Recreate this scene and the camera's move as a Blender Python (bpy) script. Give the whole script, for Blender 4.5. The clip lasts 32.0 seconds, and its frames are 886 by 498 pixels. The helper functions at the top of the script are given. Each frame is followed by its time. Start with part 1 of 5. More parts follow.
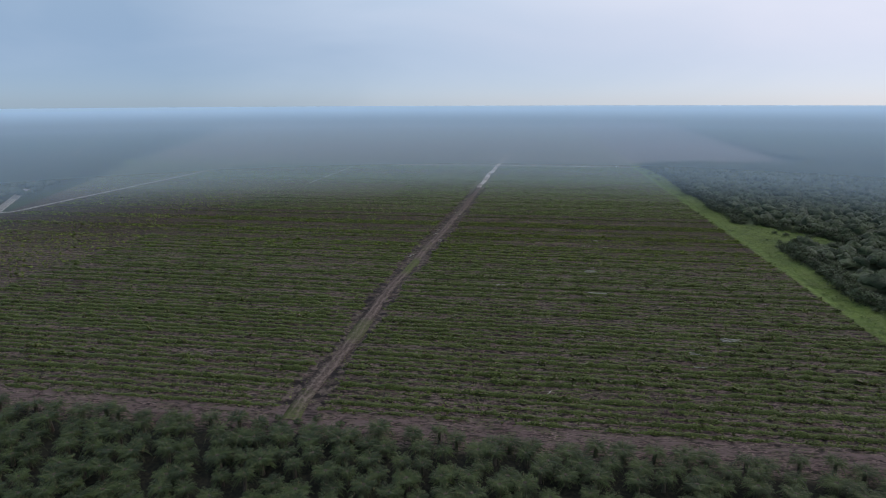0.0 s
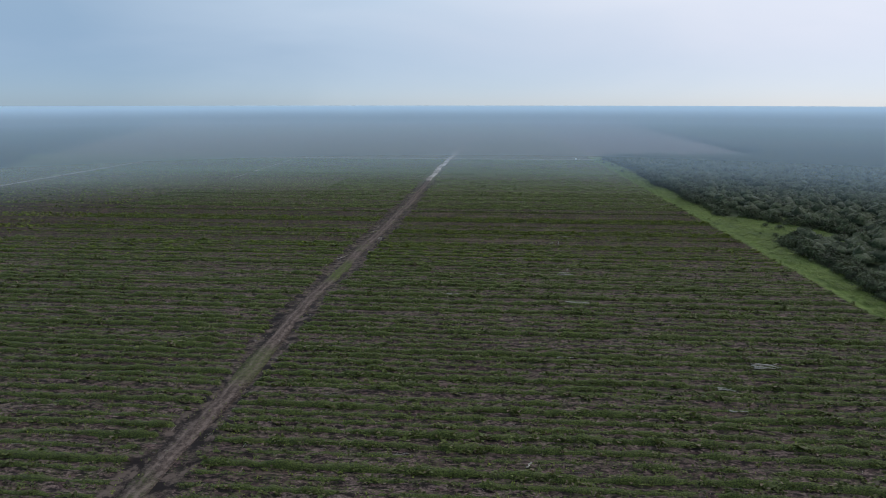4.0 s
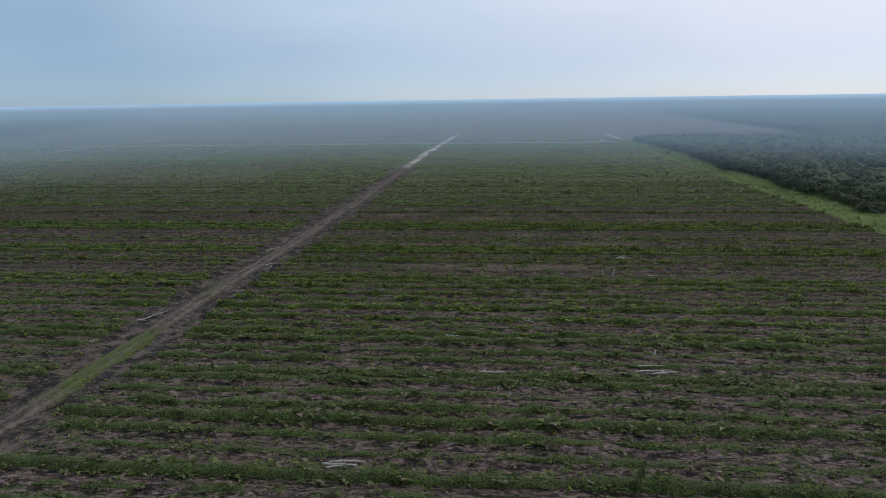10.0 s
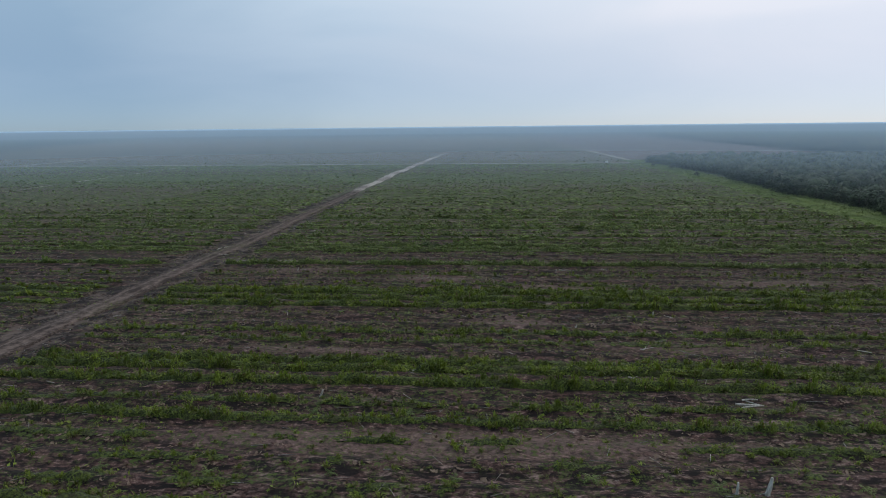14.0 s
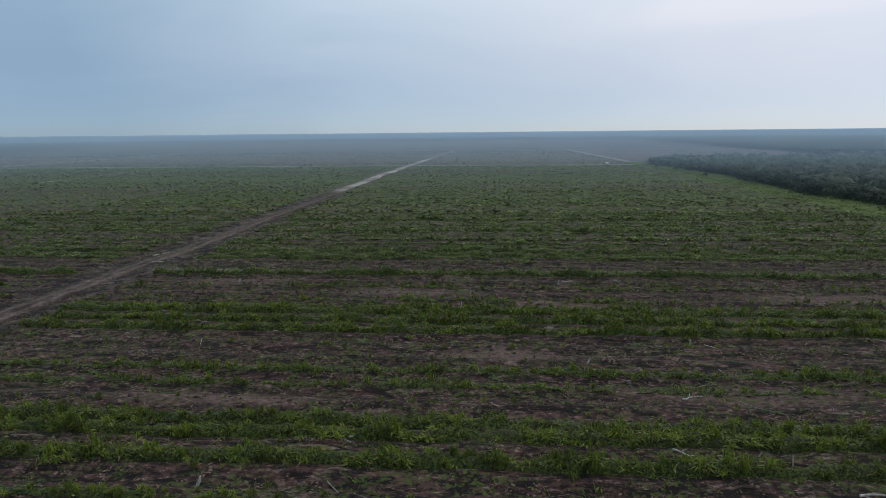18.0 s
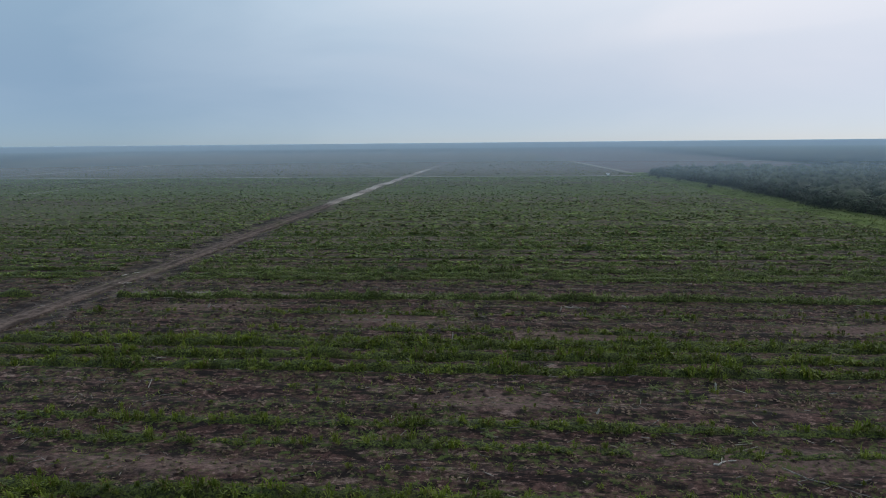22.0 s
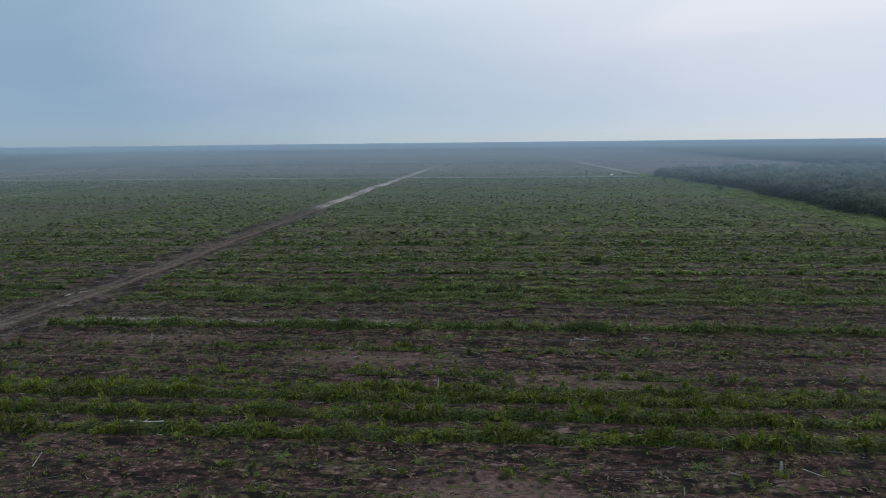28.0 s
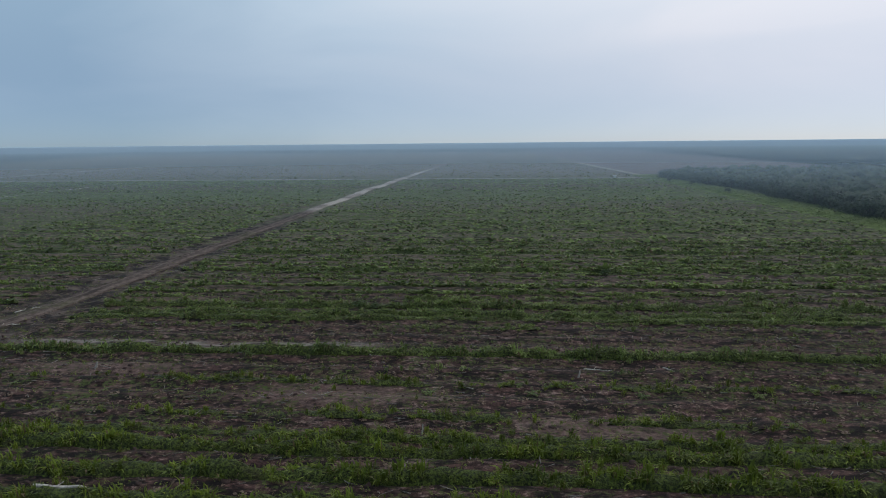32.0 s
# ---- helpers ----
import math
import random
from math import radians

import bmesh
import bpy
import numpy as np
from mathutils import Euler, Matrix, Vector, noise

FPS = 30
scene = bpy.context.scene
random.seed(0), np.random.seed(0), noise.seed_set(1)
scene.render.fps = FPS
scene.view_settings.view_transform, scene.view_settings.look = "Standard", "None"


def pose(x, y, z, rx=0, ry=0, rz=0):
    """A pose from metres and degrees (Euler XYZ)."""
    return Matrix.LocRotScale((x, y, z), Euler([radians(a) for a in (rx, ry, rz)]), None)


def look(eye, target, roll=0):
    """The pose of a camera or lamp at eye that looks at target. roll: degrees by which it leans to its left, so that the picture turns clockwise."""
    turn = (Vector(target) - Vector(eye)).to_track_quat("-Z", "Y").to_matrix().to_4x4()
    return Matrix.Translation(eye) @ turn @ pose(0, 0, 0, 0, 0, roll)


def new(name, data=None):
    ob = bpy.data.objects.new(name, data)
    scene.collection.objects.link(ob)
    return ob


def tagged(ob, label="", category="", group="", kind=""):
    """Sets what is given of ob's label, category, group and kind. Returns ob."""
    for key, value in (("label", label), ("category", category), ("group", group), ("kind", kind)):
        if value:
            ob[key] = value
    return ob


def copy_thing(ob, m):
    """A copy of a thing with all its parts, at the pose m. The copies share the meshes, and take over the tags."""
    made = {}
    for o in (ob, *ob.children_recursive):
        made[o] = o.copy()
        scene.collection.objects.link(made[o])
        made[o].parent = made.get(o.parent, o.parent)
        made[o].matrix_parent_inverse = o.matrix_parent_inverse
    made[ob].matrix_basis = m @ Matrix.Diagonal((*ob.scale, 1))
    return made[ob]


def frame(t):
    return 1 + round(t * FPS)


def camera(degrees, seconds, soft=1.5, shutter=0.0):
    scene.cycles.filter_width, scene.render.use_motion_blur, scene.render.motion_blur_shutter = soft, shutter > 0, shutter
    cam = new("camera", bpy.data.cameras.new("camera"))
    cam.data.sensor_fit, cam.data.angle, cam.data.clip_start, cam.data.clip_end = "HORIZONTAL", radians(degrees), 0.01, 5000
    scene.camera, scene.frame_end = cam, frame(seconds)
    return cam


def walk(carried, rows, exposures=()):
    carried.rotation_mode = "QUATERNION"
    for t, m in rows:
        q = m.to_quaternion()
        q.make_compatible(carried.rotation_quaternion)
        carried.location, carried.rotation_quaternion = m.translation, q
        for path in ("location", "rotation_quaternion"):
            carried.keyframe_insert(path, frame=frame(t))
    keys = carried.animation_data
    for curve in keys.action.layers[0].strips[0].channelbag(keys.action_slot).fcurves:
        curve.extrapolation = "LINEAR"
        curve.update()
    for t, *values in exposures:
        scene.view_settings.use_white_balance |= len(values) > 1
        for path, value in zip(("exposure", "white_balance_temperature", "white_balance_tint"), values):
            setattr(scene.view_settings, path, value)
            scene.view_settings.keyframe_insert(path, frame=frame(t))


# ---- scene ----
DEGREES = 72.97
cam = camera(DEGREES, 32.0, soft=1.0)
PATH = [
    (0, (40.76, -0.14, 65.61), (26.29, 95.82, 41.47), -0.22),
    (0.5, (40.27, 3.57, 64.67), (25.86, 99.53, 40.51), -0.32),
    (1, (40.01, 8.01, 63.07), (30.01, 104.55, 39.00), -0.09),
    (1.5, (39.56, 13.76, 61.00), (32.23, 110.59, 37.11), 0.14),
    (2, (39.24, 18.64, 59.21), (31.62, 115.48, 35.48), 0.17),
    (2.5, (39.19, 23.76, 57.20), (31.17, 120.61, 33.67), 0.18),
    (4.5, (38.87, 56.36, 52.48), (32.21, 153.20, 28.46), -0.01),
    (5, (38.91, 64.14, 52.32), (31.71, 160.98, 28.43), -0.09),
    (5.5, (39.04, 72.57, 52.21), (35.99, 169.65, 28.42), -0.04),
    (6, (39.31, 80.74, 52.13), (35.52, 177.85, 28.57), -0.20),
    (6.5, (39.73, 89.46, 52.48), (35.06, 186.48, 28.68), -0.29),
    (7, (40.20, 98.74, 52.47), (34.84, 195.68, 28.49), -0.36),
    (7.5, (40.94, 108.26, 51.19), (34.97, 205.10, 26.96), -0.44),
    (8, (41.66, 118.05, 48.23), (34.91, 214.80, 23.86), -0.64),
    (8.5, (42.44, 128.32, 44.88), (34.93, 224.97, 20.32), -0.78),
    (9, (42.77, 138.60, 40.68), (34.89, 235.29, 16.41), -0.53),
    (9.5, (43.74, 148.97, 37.55), (35.36, 245.58, 13.11), -1.01),
    (10, (44.36, 160.20, 33.54), (35.81, 256.79, 9.10), -0.87),
    (10.5, (44.90, 170.78, 32.24), (36.33, 267.46, 8.16), -0.81),
    (11, (45.37, 181.98, 31.25), (36.98, 279.48, 10.66), -0.54),
    (11.5, (46.10, 193.21, 30.18), (37.72, 290.80, 10.03), -0.73),
    (12, (46.85, 203.89, 29.36), (38.53, 301.46, 9.08), -0.63),
    (12.5, (47.50, 213.87, 28.42), (39.41, 311.46, 8.13), -0.49),
    (13, (48.07, 222.70, 26.93), (40.22, 320.33, 6.79), -0.46),
    (13.5, (48.38, 230.26, 25.41), (40.92, 327.89, 5.07), -0.42),
    (14, (48.98, 236.64, 23.57), (41.57, 334.32, 3.49), -0.63),
    (14.5, (49.24, 241.65, 22.43), (42.01, 339.42, 2.69), -0.50),
    (16.5, (50.32, 252.28, 19.84), (43.27, 350.18, 0.71), -0.58),
    (17, (50.28, 253.45, 19.71), (43.30, 351.36, 0.60), -0.60),
    (17.5, (50.34, 254.41, 19.73), (43.47, 352.31, 0.54), -0.50),
    (18, (50.49, 255.42, 19.79), (43.58, 353.33, 0.67), -0.57),
    (18.5, (50.54, 256.13, 19.95), (43.69, 354.08, 0.96), -0.43),
    (19, (50.68, 257.11, 19.97), (43.83, 355.13, 1.37), -0.47),
    (19.5, (50.74, 258.02, 19.98), (43.91, 356.09, 1.64), -0.49),
    (20, (50.81, 259.05, 19.96), (43.96, 357.17, 1.93), -0.48),
    (20.5, (50.87, 260.04, 19.86), (44.04, 358.22, 2.16), -0.53),
    (21, (50.93, 261.05, 19.88), (44.09, 359.26, 2.34), -0.53),
    (21.5, (51.02, 262.02, 19.81), (44.15, 360.24, 2.36), -0.51),
    (22, (51.05, 263.08, 19.80), (44.21, 361.31, 2.34), -0.54),
    (22.5, (51.09, 264.02, 19.79), (44.24, 362.25, 2.36), -0.59),
    (23, (51.16, 265.12, 19.77), (44.33, 363.35, 2.34), -0.56),
    (23.5, (51.25, 266.05, 19.79), (44.35, 364.27, 2.33), -0.60),
    (24, (51.29, 267.14, 19.77), (44.41, 365.36, 2.33), -0.62),
    (24.5, (51.28, 268.07, 19.81), (44.45, 366.29, 2.32), -0.52),
    (25, (51.37, 269.10, 19.82), (44.49, 367.32, 2.33), -0.57),
    (25.5, (51.46, 270.10, 19.77), (44.55, 368.32, 2.28), -0.58),
    (27.5, (51.68, 274.10, 19.76), (44.75, 372.32, 2.28), -0.60),
    (28, (51.68, 275.09, 19.85), (44.75, 373.31, 2.35), -0.62),
    (28.5, (51.69, 275.99, 19.91), (44.77, 374.19, 2.35), -0.60),
    (29, (51.80, 277.10, 19.92), (44.84, 375.31, 2.37), -0.60),
    (29.5, (51.84, 278.18, 19.74), (44.90, 376.40, 2.28), -0.67),
    (30, (51.76, 279.49, 19.57), (44.83, 377.71, 2.11), -0.58),
    (30.5, (51.80, 280.54, 19.48), (44.85, 378.78, 2.09), -0.65),
    (31, (51.89, 281.51, 19.60), (44.97, 379.75, 2.21), -0.60),
    (31.5, (51.98, 282.40, 19.61), (45.02, 380.63, 2.20), -0.61),
    (32, (52.14, 283.42, 19.74), (45.11, 381.64, 2.34), -0.58),
]
EXPOSURES = [(0, 0.14, 6500, 15), (2, 0.18, 6500, 13), (6, 0.13, 6500, 11), (9, 0.17, 6500, 11), (14, 0.08, 6500, 10), (20, 0.0, 6500, 10), (32, -0.02, 6500, 10)]
walk(cam, [(t, look(eye, target, roll)) for t, eye, target, roll in PATH], EXPOSURES)

# ---- sky and sun ----
world = bpy.data.worlds.new("hazy_sky")
scene.world = world
world.use_nodes = True
wn, wl = world.node_tree.nodes, world.node_tree.links
wn.clear()
SUN_TURN = 62.0    # degrees clockwise from the line of the dirt track
SUN_RISE = 56.0


def wnode(kind, **values):
    n = wn.new(kind)
    for k, v in values.items():
        n.inputs[k].default_value = v
    return n


sky = wn.new("ShaderNodeTexSky")
sky.sky_type = "NISHITA"
sky.sun_disc = False
sky.sun_elevation = radians(SUN_RISE)
sky.sun_rotation = radians(SUN_TURN)
sky.air_density, sky.dust_density, sky.ozone_density = 0.35, 0.4, 2.0
coord = wn.new("ShaderNodeTexCoord")
stretch = wn.new("ShaderNodeMapping")
stretch.inputs["Scale"].default_value = (1.0, 1.0, 3.4)
wl.new(coord.outputs["Generated"], stretch.inputs["Vector"])
cloud = wnode("ShaderNodeTexNoise", Scale=2.1, Detail=5.0, Roughness=0.5, Distortion=0.5)
wl.new(stretch.outputs[0], cloud.inputs["Vector"])
# the veil of cloud is brighter towards the hidden sun
toward = wn.new("ShaderNodeVectorMath")
toward.operation = "DOT_PRODUCT"
toward.inputs[1].default_value = (math.sin(radians(SUN_TURN)), math.cos(radians(SUN_TURN)), 0.25)
wl.new(coord.outputs["Generated"], toward.inputs[0])
glow = wn.new("ShaderNodeMapRange")
glow.inputs["From Min"].default_value, glow.inputs["From Max"].default_value = -0.1, 0.95
glow.inputs["To Min"].default_value, glow.inputs["To Max"].default_value = 0.0, 1.0
wl.new(toward.outputs["Value"], glow.inputs["Value"])
bump_cloud = wn.new("ShaderNodeMath")
bump_cloud.operation = "MULTIPLY_ADD"
bump_cloud.inputs[1].default_value = 0.5
wl.new(cloud.outputs["Fac"], bump_cloud.inputs[0])
sub = wn.new("ShaderNodeMath")
sub.operation = "ADD"
sub.inputs[1].default_value = -0.235
wl.new(glow.outputs[0], sub.inputs[0])
wl.new(sub.outputs[0], bump_cloud.inputs[2])
tone = wn.new("ShaderNodeValToRGB")
tone.color_ramp.elements[0].position, tone.color_ramp.elements[0].color = 0.0, (0.26, 0.37, 0.45, 1)
tone.color_ramp.elements[1].position, tone.color_ramp.elements[1].color = 0.95, (0.765, 0.752, 0.735, 1)
mid = tone.color_ramp.elements.new(0.42)
mid.color = (0.475, 0.565, 0.62, 1)
back_sky = wnode("ShaderNodeBackground", Strength=0.05)
back_cloud = wnode("ShaderNodeBackground", Strength=1.08)
wl.new(sky.outputs[0], back_sky.inputs["Color"])
split = wn.new("ShaderNodeSeparateXYZ")
wl.new(coord.outputs["Generated"], split.inputs[0])
# a thin brighter streak in the veil, rising towards the sun's side


def wmath(op, *values):
    n = wn.new("ShaderNodeMath")
    n.operation = op
    for k, v in enumerate(values):
        if isinstance(v, bpy.types.NodeSocket):
            wl.new(v, n.inputs[k])
        else:
            n.inputs[k].default_value = v
    return n.outputs[0]


def wspan(v, a, b, c, d):
    n = wn.new("ShaderNodeMapRange")
    n.interpolation_type = "SMOOTHSTEP"
    wl.new(v, n.inputs["Value"])
    for k, w in (("From Min", a), ("From Max", b), ("To Min", c), ("To Max", d)):
        n.inputs[k].default_value = w
    return n.outputs[0]


rise = wmath("MULTIPLY_ADD", split.outputs[0], 0.078, 0.128)
band = wmath("ABSOLUTE", wmath("SUBTRACT", split.outputs[2], wmath("MULTIPLY_ADD", cloud.outputs["Fac"], 0.03, rise)))
streak = wmath("MULTIPLY", wspan(band, 0.0, 0.035, 0.20, 0.0), wspan(split.outputs[0], 0.05, 0.45, 0.0, 1.0))
streak = wmath("MULTIPLY", streak, wspan(split.outputs[1], 0.0, 0.4, 0.0, 1.0))
brighter = wmath("ADD", bump_cloud.outputs[0], streak)
wl.new(brighter, tone.inputs["Fac"])
low = wn.new("ShaderNodeMapRange")
low.interpolation_type = "SMOOTHSTEP"
for k, v in (("From Min", -0.02), ("From Max", 0.30), ("To Min", 0.50), ("To Max", 1.0)):
    low.inputs[k].default_value = v
wl.new(split.outputs[2], low.inputs["Value"])
dim = wn.new("ShaderNodeVectorMath")
dim.operation = "SCALE"
wl.new(tone.outputs[0], dim.inputs[0])
wl.new(low.outputs[0], dim.inputs["Scale"])
wl.new(dim.outputs[0], back_cloud.inputs["Color"])
both = wn.new("ShaderNodeAddShader")
world_out = wn.new("ShaderNodeOutputWorld")
wl.new(back_sky.outputs[0], both.inputs[0])
wl.new(back_cloud.outputs[0], both.inputs[1])
wl.new(both.outputs[0], world_out.inputs["Surface"])

sun_data = bpy.data.lights.new("sun", "SUN")
sun_data.energy, sun_data.angle, sun_data.color = 0.5, radians(25), (1.0, 0.95, 0.88)
sun = new("sun", sun_data)
a, b = radians(SUN_TURN), radians(SUN_RISE)
sun.matrix_world = look((0, 0, 0), (-math.sin(a) * math.cos(b), -math.cos(a) * math.cos(b), -math.sin(b)))

# ---- materials ----


class Nodes:
    """A small writer of node materials."""

    def __init__(self, name):
        self.mat = bpy.data.materials.new(name)
        self.mat.use_nodes = True
        self.n, self.l = self.mat.node_tree.nodes, self.mat.node_tree.links
        self.bsdf = self.n["Principled BSDF"]
        self.out = self.n["Material Output"]
        self.pos = self.n.new("ShaderNodeNewGeometry").outputs["Position"]

    def put(self, socket, value):
        if isinstance(value, bpy.types.NodeSocket):
            self.l.new(value, socket)
        else:
            socket.default_value = value

    def noise(self, scale, detail=4.0, rough=0.6, stretch=None, vec=None):
        v = vec or self.pos
        if stretch:
            m = self.n.new("ShaderNodeMapping")
            m.inputs["Scale"].default_value = stretch
            self.l.new(v, m.inputs["Vector"])
            v = m.outputs[0]
        t = self.n.new("ShaderNodeTexNoise")
        t.inputs["Scale"].default_value, t.inputs["Detail"].default_value = scale, detail
        t.inputs["Roughness"].default_value = rough
        self.l.new(v, t.inputs["Vector"])
        return t.outputs["Fac"]

    def math(self, op, a, b=0.0, c=0.0):
        m = self.n.new("ShaderNodeMath")
        m.operation = op
        for i, v in enumerate((a, b, c)):
            self.put(m.inputs[i], v)
        return m.outputs[0]

    def span(self, v, lo, hi, to_lo=0.0, to_hi=1.0, smooth=True):
        m = self.n.new("ShaderNodeMapRange")
        m.interpolation_type = "SMOOTHSTEP" if smooth else "LINEAR"
        for k, w in (("Value", v), ("From Min", lo), ("From Max", hi), ("To Min", to_lo), ("To Max", to_hi)):
            self.put(m.inputs[k], w)
        return m.outputs[0]

    def mix(self, f, a, b):
        m = self.n.new("ShaderNodeMix")
        m.data_type = "RGBA"
        self.put(m.inputs[0], f)
        for s, v in ((m.inputs[6], a), (m.inputs[7], b)):
            self.put(s, v if isinstance(v, bpy.types.NodeSocket) else (*v, 1.0))
        return m.outputs[2]

    def xyz(self):
        s = self.n.new("ShaderNodeSeparateXYZ")
        self.l.new(self.pos, s.inputs[0])
        return s.outputs

    def island(self):
        return self.n.new("ShaderNodeNewGeometry").outputs["Random Per Island"]

    def chance(self):
        return self.n.new("ShaderNodeObjectInfo").outputs["Random"]

    def finish(self, colour, rough=0.9, height=None, strength=0.5, distance=0.1, metal=0.0, spec=0.25, haze_sheen=0.0):
        self.put(self.bsdf.inputs["Base Color"], colour if isinstance(colour, bpy.types.NodeSocket) else (*colour, 1.0))
        self.put(self.bsdf.inputs["Roughness"], rough)
        self.bsdf.inputs["Metallic"].default_value = metal
        self.bsdf.inputs["Specular IOR Level"].default_value = spec
        # bluish sheen imitates a haze lift at shallow viewing angles
        self.bsdf.inputs["Sheen Weight"].default_value, self.bsdf.inputs["Sheen Roughness"].default_value = haze_sheen, 0.55
        self.bsdf.inputs["Sheen Tint"].default_value = (0.86, 0.94, 1.0, 1.0)
        if height is not None:
            b = self.n.new("ShaderNodeBump")
            b.inputs["Strength"].default_value, b.inputs["Distance"].default_value = strength, distance
            self.l.new(height, b.inputs["Height"])
            self.l.new(b.outputs[0], self.bsdf.inputs["Normal"])
        return self.mat


def leaf_material(name, dark, light, patch_scale=0.05, dry=None, dry_share=0.0, tuft=0.0):
    m = Nodes(name)
    patch = m.span(m.noise(patch_scale, 3.0), 0.35, 0.65)
    c = m.mix(m.math("ADD", m.math("MULTIPLY", patch, 0.62), m.math("MULTIPLY", m.island(), 0.38)), dark, light)
    tufts = None
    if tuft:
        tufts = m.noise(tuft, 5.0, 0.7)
        # low spots between tufts are darkened, their shade put into the colour
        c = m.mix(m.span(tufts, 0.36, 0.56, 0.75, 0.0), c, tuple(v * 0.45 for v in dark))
    if dry:
        far_chance = m.math("GREATER_THAN", m.math("FRACT", m.math("MULTIPLY", m.island(), 7.31)), 1.0 - dry_share)
        c = m.mix(far_chance, c, dry)
    m.finish(c, 0.55, tufts, 1.0, 0.8, spec=0.3, haze_sheen=0.010)
    thin = m.n.new("ShaderNodeBsdfTranslucent")
    m.l.new(c, thin.inputs["Color"])
    blend = m.n.new("ShaderNodeMixShader")
    blend.inputs[0].default_value = 0.25
    m.l.new(m.bsdf.outputs[0], blend.inputs[1])
    m.l.new(thin.outputs[0], blend.inputs[2])
    m.l.new(blend.outputs[0], m.out.inputs["Surface"])
    return m.mat


def bark_material(name, dark, light, scale=6.0):
    m = Nodes(name)
    grain = m.noise(scale, 5.0, 0.65, (1, 1, 0.25))
    return m.finish(m.mix(m.span(grain, 0.3, 0.7), dark, light), 0.9, grain, 0.6, 0.03)


def track_line(y):
    """The middle of the dirt track, on arrays: it bends twice."""
    return np.maximum(np.minimum(np.maximum(-8.5, -8.5 + 0.0465 * (y - 210)), -2.0 + 0.0175 * (y - 345)), 1.3 + 0.04 * (y - 535)) + 0.3 * np.sin(y * 0.09)


def track_node(m, y):
    """The same line in a material."""
    a = m.math("MAXIMUM", m.math("MULTIPLY_ADD", y, 0.0465, -18.265), -8.5)
    b = m.math("MINIMUM", a, m.math("MULTIPLY_ADD", y, 0.0175, -8.0375))
    c = m.math("MAXIMUM", b, m.math("MULTIPLY_ADD", y, 0.04, -20.1))
    return m.math("MULTIPLY_ADD", m.math("SINE", m.math("MULTIPLY", y, 0.09)), 0.3, c)


def track_x(y):
    """The middle of the dirt track through the field."""
    return float(track_line(y))


